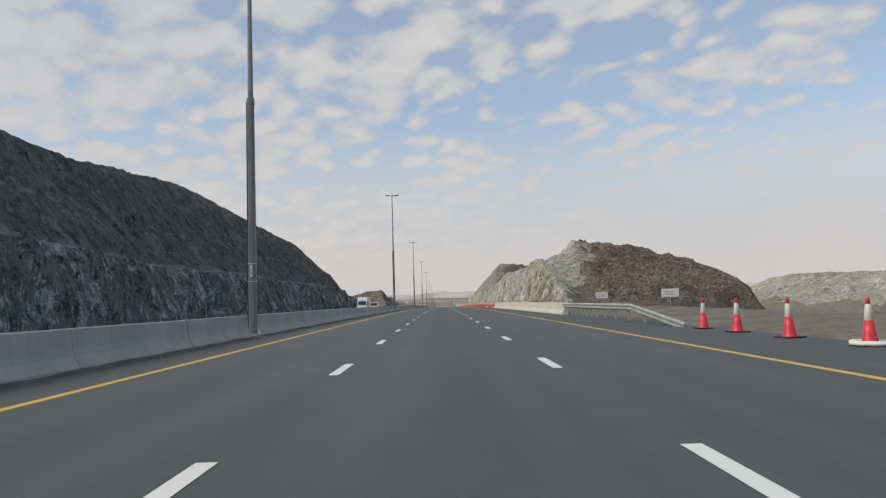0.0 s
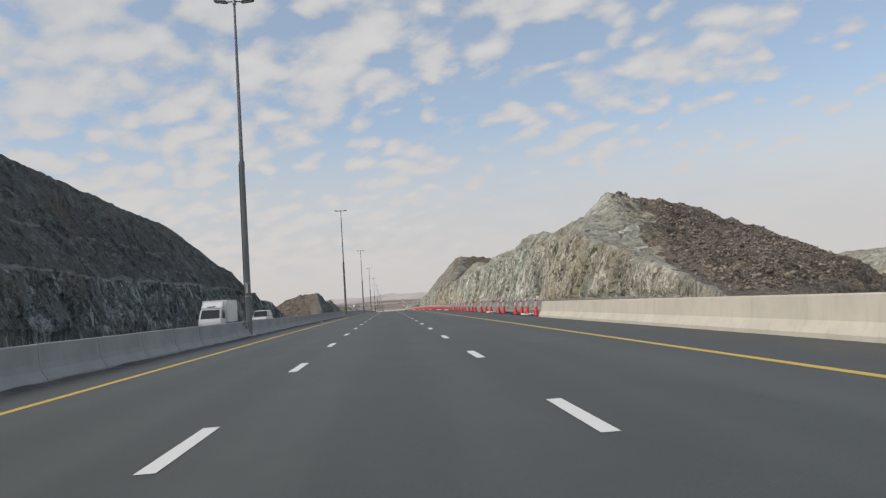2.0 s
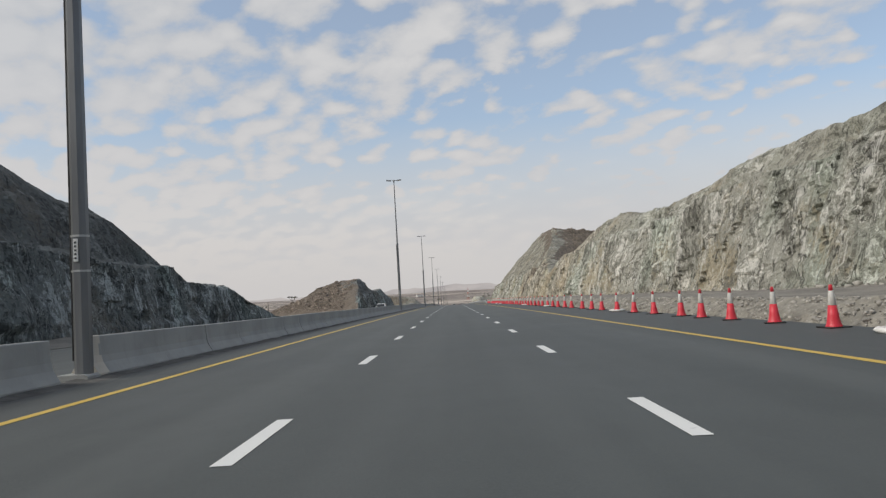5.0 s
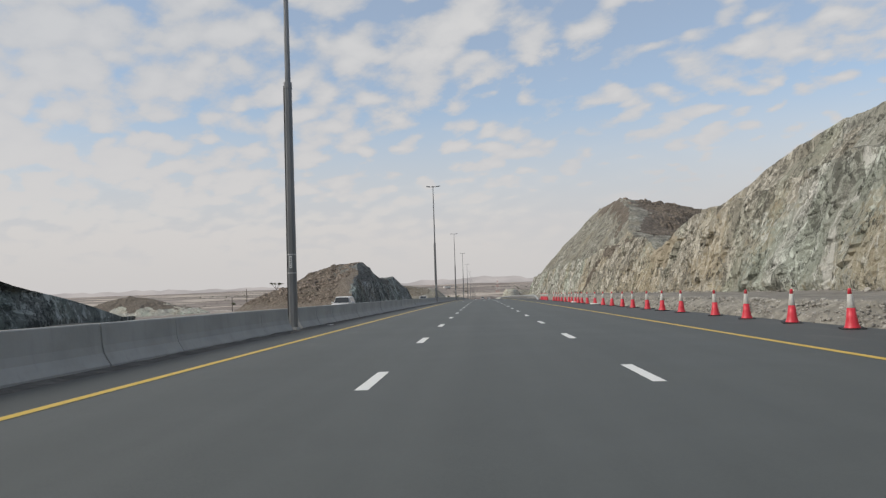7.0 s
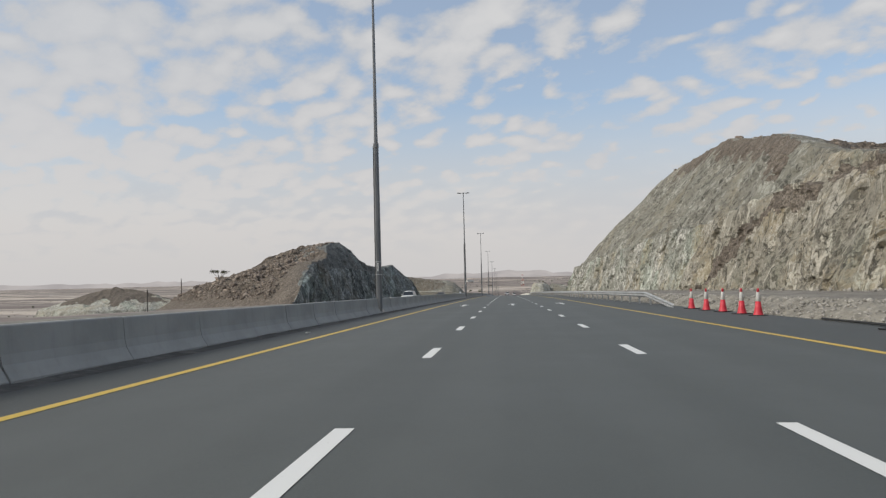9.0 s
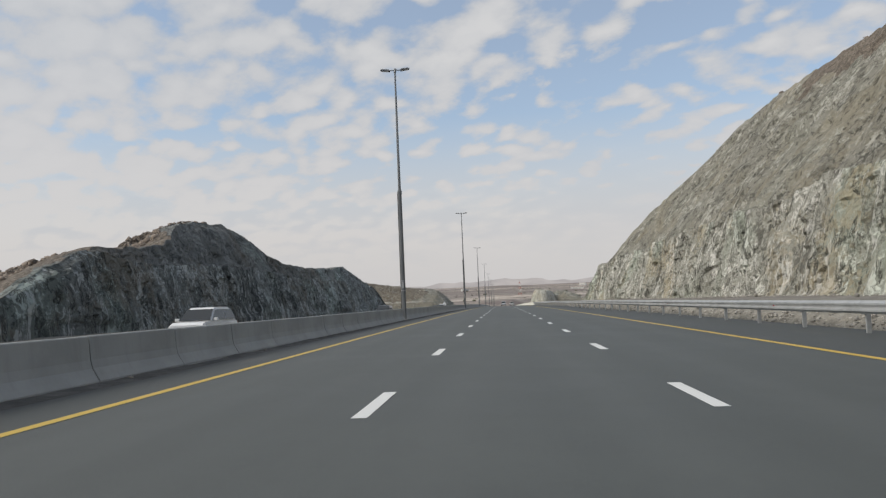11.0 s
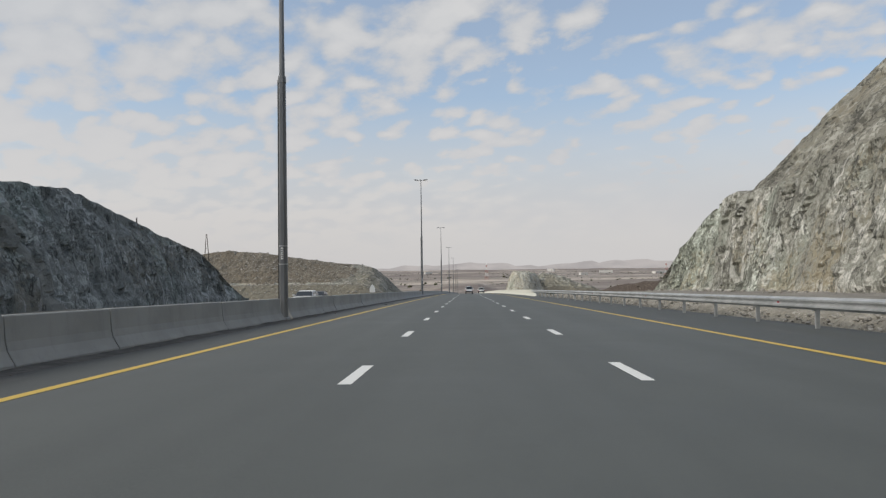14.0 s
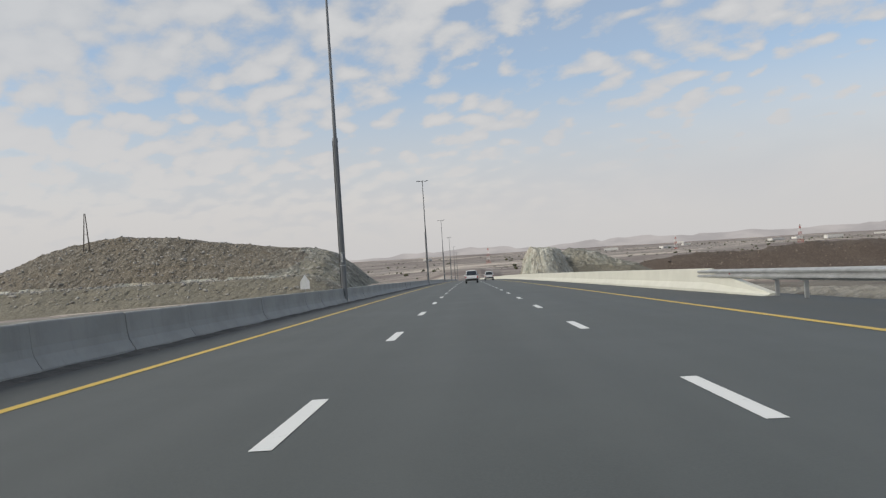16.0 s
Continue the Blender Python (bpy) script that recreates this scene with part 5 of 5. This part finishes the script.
stones("shoulder_grit", np.stack([sx, sy, grades(sy) + size * 0.4], -1), size, STONE, "grit and small stones along the foot of the barrier", "grit", rng=rng)


def on_hill(name, count, x0, x1, y0, y1, least, size_mean, mat, label, kinds=("hilltop",), clear=lambda x, y: False):
    """Boulders dropped on the hilltops between those limits."""
    deps = bpy.context.evaluated_depsgraph_get()
    got = []
    tries = 0
    while len(got) < count and tries < count * 4:
        tries += 1
        x, y = rng.uniform(x0, x1), rng.uniform(y0, y1)
        hit, place, normal, _, ob, _ = scene.ray_cast(deps, (x, y, 80), (0, 0, -1))
        if hit and not clear(x, y) and ob.name.split(".")[0] in kinds and place.z - grade(y) > least:
            got.append(place)
    p = np.array([g[:] for g in got])
    size = rng.gamma(1.2, size_mean / 1.2, len(p)) + 0.06
    p[:, 2] += size * 0.15
    stones(name, p, size, mat, label, "boulders", rng)


bpy.context.view_layer.update()
on_hill("boulders_near_hill", 15000, 23, 84, 108, 200, 0.5, 0.082, DARK_STONE, "brown boulders strewn over the near hill", clear=lambda x, y: x < 26 + 8 * smooth(y, 106, 160) + rng.uniform(-3, 2))
on_hill("boulders_high_hill", 2500, 36, 80, 360, 520, 6, 0.13, DARK_STONE, "brown boulders on top of the high hill")
on_hill("boulders_far_hill", 6500, -84, -41, 420, 474, 0.6, 0.13, DARK_STONE, "brown boulders on the rubble slope")
on_hill("hill_stones", 3500, -125, -24, 666, 702, 0.3, 0.10, PALE_STONE, "pale stones scattered over the gravelly hill", ("slope", "lower_face"))


# ---- vehicles ----
def slab(points, w0, w1, z0, z1, bevel=0.0):
    """A side outline of (y, z) pulled to a width that goes from w0 at z0 to w1 at z1."""
    bm = bmesh.new()
    half = lambda z: (w0 + (w1 - w0) * min(1, max(0, (z - z0) / (z1 - z0)))) / 2
    a = [bm.verts.new((-half(z), y, z)) for y, z in points]
    b = [bm.verts.new((half(z), y, z)) for y, z in points]
    k = len(points)
    bm.faces.new(a)
    bm.faces.new(b[::-1])
    for i in range(k):
        bm.faces.new((a[i], b[i], b[(i + 1) % k], a[(i + 1) % k]))
    bmesh.ops.recalc_face_normals(bm, faces=bm.faces)
    if bevel:
        bmesh.ops.bevel(bm, geom=bm.edges[:], offset=bevel, segments=2, affect="EDGES")
    return bm


def wheel(parent, x, y, r, w=0.22):
    side = 1 if x > 0 else -1
    tyre = part("wheel", tube(bmesh.new(), (x - w / 2, y, r), (x + w / 2, y, r), r, r, 20), BLACK, parent, "black rubber tyre")
    part("rim", tube(bmesh.new(), (x + side * (w / 2 - 0.01), y, r), (x + side * (w / 2 + 0.012), y, r), r * 0.62, r * 0.58, 14), GALVANISED, tyre)


def pane(parent, points, thick=0.012, mat=GLASS, name="window"):
    """A flat pane from its corners, a little proud of the body."""
    p = [Vector(q) for q in points]
    n_ = (p[1] - p[0]).cross(p[2] - p[0]).normalized() * thick
    bm = bmesh.new()
    a, b = [bm.verts.new(q) for q in p], [bm.verts.new(q + n_) for q in p]
    k = len(p)
    bm.faces.new(a[::-1])
    bm.faces.new(b)
    for i in range(k):
        bm.faces.new((a[i], a[(i + 1) % k], b[(i + 1) % k], b[i]))
    return part(name, bm, mat, parent)


def car(name, m, paint, label, category, L, W, H, belt, hood, wind, roof0, roof1, tail, ride=0.25, rack=False):
    """A car whose front faces +y. hood: height of its front; wind: y of the windscreen's foot; roof0, roof1: y of the roof's ends; tail: y of the rear glass's foot."""
    ob = thing(name, m, label, category, "vehicles on the road")
    f, r = L / 2, -L / 2
    part("body", slab([(r, ride + 0.1), (r, belt - 0.05), (tail, belt + 0.02), (wind, belt), (f - 0.25, hood), (f, hood - 0.16), (f, ride + 0.05), (f - 0.3, ride), (r + 0.3, ride)], W, W * 0.95, 0.5, belt, 0.075), paint, ob, smooth=False)
    part("cabin", slab([(tail, belt - 0.02), (roof1, H - 0.03), (roof1 + 0.3, H), (roof0 - 0.3, H), (roof0, H - 0.04), (wind, belt - 0.02)], W * 0.93, W * 0.74, belt, H, 0.075), paint, ob)
    half = lambda z: W * (0.93 - 0.19 * (z - belt) / (H - belt)) / 2
    zb, zt = belt + 0.06, H - 0.11
    yt = lambda y_low, y_high, z: y_low + (y_high - y_low) * (z - belt) / (H - belt)
    for s in (-1, 1):
        mid = (roof0 + roof1) / 2
        for y0b, y1b, y0t, y1t in ((mid + 0.035, yt(wind, roof0, zb) - 0.09, mid + 0.035, yt(wind, roof0, zt) - 0.07), (yt(tail, roof1, zb) + 0.10, mid - 0.035, yt(tail, roof1, zt) + 0.08, mid - 0.035)):
            pts = [(s * half(zb), y0b, zb), (s * half(zb), y1b, zb), (s * half(zt), y1t, zt), (s * half(zt), y0t, zt)]
            pane(ob, pts if s > 0 else pts[::-1])
        mirror = box(bmesh.new(), (s * W * 0.5 - 0.11 + s * 0.06, wind - 0.35, belt + 0.02), (s * W * 0.5 + 0.11 + s * 0.06, wind - 0.22, belt + 0.17), 0.03)
        part("mirror", mirror, paint, ob)
        part("headlight", box(bmesh.new(), (s * W * 0.36 - 0.2, f - 0.14, hood - 0.30), (s * W * 0.36 + 0.2, f + 0.006, hood - 0.16), 0.03), LIGHT_CLEAR, ob)
        part("tail_light", box(bmesh.new(), (s * W * 0.43 - 0.09, r - 0.008, belt - 0.36), (s * W * 0.43 + 0.07, r + 0.12, belt - 0.08), 0.02), LIGHT_RED, ob)
        for y in (f - L * 0.19, r + L * 0.2):
            wheel(ob, s * (W / 2 - 0.13), y, 0.34)
        if rack:
            part("roof_rail", tube(bmesh.new(), (s * W * 0.33, roof1 + 0.2, H + 0.05), (s * W * 0.33, roof0 - 0.2, H + 0.05), 0.02, 0.02, 6), BLACK, ob)
    zb2, zt2 = belt + 0.05, H - 0.10
    pane(ob, [(half(zb2) - 0.08, yt(wind, roof0, zb2), zb2), (-half(zb2) + 0.08, yt(wind, roof0, zb2), zb2), (-half(zt2) + 0.06, yt(wind, roof0, zt2), zt2), (half(zt2) - 0.06, yt(wind, roof0, zt2), zt2)], 0.015, GLASS, "windscreen")
    pane(ob, [(-half(zb2) + 0.1, yt(tail, roof1, zb2), zb2), (half(zb2) - 0.1, yt(tail, roof1, zb2), zb2), (half(zt2) - 0.08, yt(tail, roof1, zt2), zt2), (-half(zt2) + 0.08, yt(tail, roof1, zt2), zt2)], 0.015, GLASS, "rear_window")
    part("front_bumper", box(bmesh.new(), (-W * 0.46, f - 0.1, ride + 0.02), (W * 0.46, f + 0.03, ride + 0.22), 0.03), BLACK, ob)
    part("rear_bumper", box(bmesh.new(), (-W * 0.48, r - 0.05, ride + 0.06), (W * 0.48, r + 0.1, ride + 0.32), 0.03), BLACK, ob)
    part("plate", box(bmesh.new(), (-0.24, r - 0.058, ride + 0.4), (0.24, r - 0.045, ride + 0.52)), SIGN_WHITE, ob)
    part("grille", box(bmesh.new(), (-W * 0.24, f - 0.02, hood - 0.34), (W * 0.24, f + 0.012, hood - 0.2), 0.01), BLACK, ob)
    return ob


def on_road(x, y, turn=0.0, z=0.0):
    rise = math.degrees(math.atan2(grade(y + 2) - grade(y - 2), 4))
    return pose(x, y, grade(y) + z, rise, 0, 0) @ pose(0, 0, 0, 0, 0, turn)


car("suv", on_road(0.14, 651), CAR_WHITE, "white sport utility vehicle driving ahead in the middle lane", "car", 4.7, 1.88, 1.85, 1.08, 1.02, 0.95, 0.45, -2.0, -2.28, 0.34, True)
car("pickup_truck", on_road(3.9, 694), CAR_WHITE, "white utility vehicle farther ahead in the slow lane", "car", 4.8, 1.86, 1.82, 1.08, 1.02, 0.95, 0.45, -2.0, -2.3, 0.32, True)
car("suv_boxy", on_road(-14.7, 151.5, 180, -0.3), CAR_WHITE, "white boxy sport utility vehicle with black pillars on the other carriageway", "car", 4.65, 1.9, 1.92, 1.16, 1.08, 0.85, 0.45, -2.05, -2.25, 0.34, True)
car("hatchback", on_road(-14.7, 412.6, 180, -0.3), CAR_WHITE, "white compact hatchback with dark windows on the other carriageway", "car", 4.1, 1.78, 1.66, 1.0, 0.98, 1.15, 0.35, -1.55, -1.95, 0.28, True)
car("saloon", on_road(-14.7, 463.7, 180, -0.3), CAR_GREY, "dark grey metallic saloon with dark windows on the other carriageway", "car", 4.6, 1.8, 1.48, 0.95, 0.88, 1.15, 0.3, -1.0, -1.75, 0.24)
car("sedan", on_road(-14.7, 544.2, 180, -0.36), CAR_WHITE, "white saloon on the other carriageway", "car", 4.5, 1.78, 1.45, 0.93, 0.86, 1.1, 0.3, -1.0, -1.7, 0.24)
car("coupe", on_road(-18.3, 566.0, 180, -0.42), CAR_DARK, "dark grey saloon on the other carriageway", "car", 4.5, 1.8, 1.42, 0.93, 0.86, 1.1, 0.3, -1.0, -1.7, 0.24)
car("suv_old", on_road(-14.7, 314, 180, -0.45), CAR_WHITE, "white sport utility vehicle on the other carriageway", "car", 4.6, 1.85, 1.75, 1.08, 1.0, 1.0, 0.45, -2.0, -2.25, 0.32)


def box_truck(m):
    ob = thing("box_truck", m, "white light truck with a plain box body", "truck", "vehicles on the road")
    part("cab", slab([(1.2, 0.45), (1.2, 2.1), (1.5, 2.2), (2.35, 2.12), (2.85, 1.25), (2.95, 0.95), (2.95, 0.42)], 1.85, 1.7, 0.9, 2.2, 0.06), CAR_WHITE, ob, "white cab")
    part("wind_deflector", slab([(1.25, 2.15), (1.25, 2.72), (1.5, 2.72), (2.2, 2.18)], 1.75, 1.6, 2.2, 2.7, 0.05), CAR_WHITE, ob)
    body = part("cargo_box", box(bmesh.new(), (-1.02, -2.9, 0.95), (1.02, 1.12, 2.85), 0.03), CAR_WHITE, ob, "white box body")
    part("emblem", box(bmesh.new(), (1.021, -1.3, 1.75), (1.03, -0.7, 2.35)), SIGN_DARK, body, "dark square mark")
    part("chassis", box(bmesh.new(), (-0.5, -2.8, 0.55), (0.5, 2.6, 0.75)), BLACK, ob)
    pane(ob, [(0.78, 2.79, 1.32), (-0.78, 2.79, 1.32), (-0.72, 2.38, 2.04), (0.72, 2.38, 2.04)], 0.03, GLASS, "windscreen")
    part("name_board", box(bmesh.new(), (-0.35, 2.21, 2.26), (0.35, 2.235, 2.34)), SIGN_DARK, ob)
    for s in (-1, 1):
        pts = [(s * 0.905, 1.5, 1.3), (s * 0.905, 2.6, 1.3), (s * 0.86, 2.25, 2.0), (s * 0.86, 1.5, 2.0)]
        pane(ob, pts if s > 0 else pts[::-1], 0.02)
        part("mirror", box(bmesh.new(), (s * 1.08 - 0.07, 2.5, 1.35), (s * 1.08 + 0.07, 2.58, 1.75), 0.02), BLACK, ob)
        part("headlight", box(bmesh.new(), (s * 0.7 - 0.16, 2.9, 0.75), (s * 0.7 + 0.16, 2.97, 0.95), 0.02), LIGHT_CLEAR, ob)
        for y in (2.0, -1.7):
            wheel(ob, s * 0.82, y, 0.38)
    part("bumper", box(bmesh.new(), (-0.9, 2.85, 0.4), (0.9, 3.02, 0.65), 0.03), CAR_WHITE, ob)


box_truck(on_road(-14.7, 131.0, 180, -0.3))


# ---- signs, masts, far things ----
def board_sign(x, y, w, h, z, label):
    ob = thing("road_sign", pose(x, y, grade(y) + 0.1), label, "road sign", "small signs behind the guard rail")
    face = part("board", box(bmesh.new(), (-w / 2, -0.02, z), (w / 2, 0.02, z + h), 0.01), SIGN_WHITE, ob, "white board with illegible dark lines")
    for i in range(2):
        part("text_bar", box(bmesh.new(), (-w * 0.36, -0.026, z + h * (0.28 + 0.3 * i)), (w * (0.30 - 0.1 * i), -0.0215, z + h * (0.36 + 0.3 * i))), SIGN_INK, face)
    part("post", tube(bmesh.new(), (0, 0.05, -6.5), (0, 0.05, z + h * 0.8), 0.035, 0.035, 8), GALVANISED, ob)


board_sign(22.2, 67.0, 1.7, 0.8, 0.85, "white rectangular sign on a short steel post")
board_sign(21.2, 91.2, 1.6, 0.8, 0.9, "white rectangular sign on a short post before rubble")

warning = thing("warning_sign", pose(-22.3, 642.5, grade(642.5) - 0.35), "back of a triangular road sign on a post", "road sign", "signs of the other carriageway")
bm = bmesh.new()
tri_ = [(-0.64, 1.0), (0.64, 1.0), (0.64, 2.0), (0.0, 2.95), (-0.64, 2.0)]
a_, b_ = [bm.verts.new((x, 0, z)) for x, z in tri_], [bm.verts.new((x, 0.03, z)) for x, z in tri_]
bm.faces.new(a_), bm.faces.new(b_[::-1])
for i in range(5):
    bm.faces.new((a_[i], b_[i], b_[(i + 1) % 5], a_[(i + 1) % 5]))
part("board", bm, SIGN_WHITE, warning, "pale sign board")
part("post", tube(bmesh.new(), (0, 0.06, -0.2), (0, 0.06, 2.7), 0.04, 0.04, 8), GALVANISED, warning)


def utility_pole(x, y, top, label, legs=1):
    ground_z = float(land(x, y))
    hit, place, *_ = scene.ray_cast(bpy.context.evaluated_depsgraph_get(), (x, y, 90), (0, 0, -1))
    base = place.z if hit else ground_z
    ob = thing("utility_pole", pose(x, y, base - 0.2), label, "utility pole", "timber poles")
    h = top - base
    for i in range(legs):
        part("shaft", tube(bmesh.new(), ((i - (legs - 1) / 2) * 1.35, 0, 0), ((i - (legs - 1) / 2) * 0.2, 0, h), 0.14, 0.09, 8), WOOD, ob)
    if legs > 1:
        part("brace", tube(bmesh.new(), (-0.40, 0, h * 0.45), (0.40, 0, h * 0.45), 0.06, 0.06, 6), WOOD, ob)
    else:
        part("cap", tube(bmesh.new(), (0, 0, h), (0, 0, h + 0.12), 0.06, 0.05, 6), GALVANISED, ob)


bpy.context.view_layer.update()
utility_pole(-81.9, 479, -3.6, "dark weathered timber pole on open ground")
utility_pole(-79, 457, -5.9, "dark weathered timber pole on open ground")
utility_pole(-81, 694.5, 2.2, "braced pair of dark timber poles on the hill", 2)
utility_pole(-46, 577, -1.5, "dark timber stump pole on the rock edge")


def acacia(x, y, height):
    hit, place, *_ = scene.ray_cast(bpy.context.evaluated_depsgraph_get(), (x, y, 90), (0, 0, -1))
    ob = thing("acacia_tree", pose(x, y, place.z - 0.15), "small flat-topped acacia on the rubble slope", "tree")
    bm = bmesh.new()
    tips = []
    tube(bm, (0, 0, 0), (0.15, 0, height * 0.4), 0.13, 0.09, 7)
    for i in range(7):
        a = i * 0.9 + 0.3
        tip = Vector((0.15 + math.cos(a) * height * 0.55, math.sin(a) * height * 0.5, height * random.uniform(0.82, 0.98)))
        tube(bm, (0.15, 0, height * 0.38), tip, 0.06, 0.015, 5)
        tips.append(tip)
    part("trunk", bm, WOOD, ob)
    r = np.random.default_rng(9)
    verts, faces = [], []
    for i in range(900):
        t = tips[r.integers(len(tips))]
        c = np.array(t) * r.uniform(0.55, 1.08) * np.array([1, 1, 0]) + np.array([0, 0, t.z + r.normal(0, 0.14) - 0.05])
        c = c + r.normal(0, 0.22, 3) * np.array([1, 1, 0.3])
        u, v = r.normal(0, 1, 3), r.normal(0, 1, 3)
        u, v = u / np.linalg.norm(u) * 0.11, v / np.linalg.norm(v) * 0.06
        k = len(verts)
        verts += [c - u, c + v, c + u, c - v]
        faces.append((k, k + 1, k + 2, k + 3))
    part_data("crown", verts, faces, LEAF, ob, "sparse flat crown of small dry leaves")


acacia(-70, 474, 3.6)


def pylon(x, y, h):
    base = float(land(x, y))
    ob = thing("lattice_tower", pose(x, y, base - 0.5), "red and white steel lattice tower on the plain", "tower", "lattice towers")
    w = h * 0.11
    levels = [0, 0.22, 0.42, 0.60, 0.76, 0.90, 1.0]
    for a, b in zip(levels, levels[1:]):
        bm = bmesh.new()
        for sx_ in (-1, 1):
            for sy_ in (-1, 1):
                wa, wb = w * (1 - 0.85 * a), w * (1 - 0.85 * b)
                tube(bm, (sx_ * wa, sy_ * wa, a * h), (sx_ * wb, sy_ * wb, b * h), 0.22, 0.2, 4)
                tube(bm, (sx_ * wa, sy_ * wa, a * h), (-sx_ * wb, sy_ * wb, b * h), 0.11, 0.11, 4)
                tube(bm, (sx_ * wa, sy_ * wa, a * h), (sx_ * wb, -sy_ * wb, b * h), 0.11, 0.11, 4)
        part("section", bm, PYLON_RED if levels.index(a) % 2 == 0 else PYLON_WHITE, ob)


pylon(560, 1730, 32)
pylon(30, 1560, 26)
pylon(430, 1990, 30)


def house(x, y, w, d, h):
    ob = thing("building", pose(x, y, float(land(x, y)) - 0.6, 0, 0, random.uniform(-25, 25)), "small white flat-roofed building on the plain", "building", "buildings on the plain")
    part("wall", box(bmesh.new(), (-w / 2, -d / 2, 0), (w / 2, d / 2, h)), WALL_WHITE, ob)
    part("parapet", box(bmesh.new(), (-w / 2 - 0.15, -d / 2 - 0.15, h), (w / 2 + 0.15, d / 2 + 0.15, h + 0.6)), WALL_WHITE, ob)
    for i in range(int(w // 5)):
        part("window", box(bmesh.new(), (-w / 2 + 2 + i * 5, -d / 2 - 0.05, 1.2), (-w / 2 + 3.6 + i * 5, -d / 2 + 0.05, 2.6)), GLASS, ob)


for x, y in ((330, 2300), (410, 2480), (520, 2250), (610, 2600), (760, 2350), (900, 2550), (1050, 2400), (1240, 2480), (250, 2650), (700, 2900), (180, 2350), (-120, 2500), (1400, 2250), (860, 2150)):
    house(x + random.uniform(-40, 40), y, random.uniform(14, 40), random.uniform(10, 18), random.uniform(4, 8))

# scrub on the plain: low dry bushes
rng = np.random.default_rng(11)
k = 2600
sx, sy = np.concatenate([rng.uniform(20, 900, k // 2), rng.uniform(-900, -60, k // 2)]), np.concatenate([rng.uniform(620, 1900, k // 2), rng.uniform(320, 1800, k // 2)])
keep = (sx > 0) | (sx < -130) | (sy > 800)
sx, sy = sx[keep], sy[keep]
size = rng.gamma(2.5, 0.15, len(sx)) + 0.15
stones("scrub", np.stack([sx, sy, land(sx, sy) + size * 0.3], -1), size, LEAF, "low dry scrub dotted over the plain", "scrub", rng)

# thorn trees and bushes in dry river beds far out on the plain
k = 4200
sx, sy = rng.uniform(-900, 1500, k), rng.uniform(1080, 2700, k)
belt = fractal(sx / 240, sy / 90, 0 * sx + 2, 4)
keep = (belt > 0.52) & (np.abs(sx) > 30)
sx, sy = sx[keep], sy[keep]
size = rng.gamma(3.0, 0.34, len(sx)) + 0.3
stones("far_thorn_trees", np.stack([sx, sy, land(sx, sy) + size * 0.4], -1), size, LEAF, "dark thorn trees in belts across the plain", "trees", rng)
sx, sy = rng.uniform(70, 275, 2600), rng.uniform(860, 985, 2600)
keep = scrub_ridge(sx, sy) > 6
sx, sy = sx[keep], sy[keep]
size = rng.gamma(1.6, 0.13, len(sx)) + 0.12
stones("ridge_scrub", np.stack([sx, sy, land(sx, sy) + size * 0.3], -1), size, DARK_STONE, "brown stones and dry scrub on the long ridge", "scrub", rng)

# a scorched scrape on the barrier beside a street lamp, and litter on the shoulder
scrape = bmesh.new()
for i in range(9):
    y, z, l, w = 104.7 + random.uniform(0, 1.1), random.uniform(0.45, 0.72), random.uniform(0.15, 0.5), random.uniform(0.015, 0.06)
    xf = lambda q: -7.33 + 0.13 - (q - 0.42) * 0.092 + 0.016
    a, b = random.uniform(-0.1, 0.12), random.uniform(0.3, 0.7)
    ring = [(y, z), (y + l * b, z - w + a * b), (y + l, z + a), (y + l * b, z + w + a * b)]
    scrape.faces.new([scrape.verts.new((xf(zz), yy, grade(yy) + zz)) for yy, zz in ring])
mark = part("scrape_mark", scrape, BLACK)
tagged(mark, "black scrape marks on the concrete median barrier", "scrape", kind="stuff")


def litter(x, y, size, mat, label, category):
    bm = bmesh.new()
    top = [bm.verts.new((size * (0.6 + 0.4 * noise.noise((i, x, y))) * math.cos(i * 0.9), 0.6 * size * math.sin(i * 0.9), 0.02 + 0.03 * abs(noise.noise((y, i, x))))) for i in range(7)]
    low = [bm.verts.new((v.co.x * 0.9, v.co.y * 0.9, 0.0)) for v in top]
    bm.faces.new(top), bm.faces.new(low[::-1])
    for i in range(7):
        bm.faces.new((low[i], low[(i + 1) % 7], top[(i + 1) % 7], top[i]))
    ob = part("litter", bm, mat)
    ob.matrix_world = pose(x, y, grade(y) + 0.004, 0, 0, random.uniform(0, 180))
    tagged(ob, label, category, "litter on the shoulder")


for x, y, size, mat in ((-6.75, 139.8, 0.34, SACK), (-6.1, 133.5, 0.16, SACK), (-6.6, 132.5, 0.14, BLACK), (-5.9, 533.7, 0.2, BLACK), (-6.1, 531.9, 0.15, BLACK), (-6.72, 449.6, 0.26, BLACK), (-6.75, 440.7, 0.2, SACK), (8.72, 136.0, 0.26, SACK), (8.66, 136.9, 0.2, BLACK), (8.8, 135.2, 0.2, BLACK), (-6.7, 271.6, 0.2, SACK), (-6.2, 331.1, 0.14, SACK), (1.14, 476.6, 0.07, SACK), (-6.75, 475.7, 0.2, BLACK)):
    litter(x, y, size, mat, "white scrap of sacking on the dusty shoulder" if mat is SACK else "dark scrap of rubber on the shoulder", "litter")
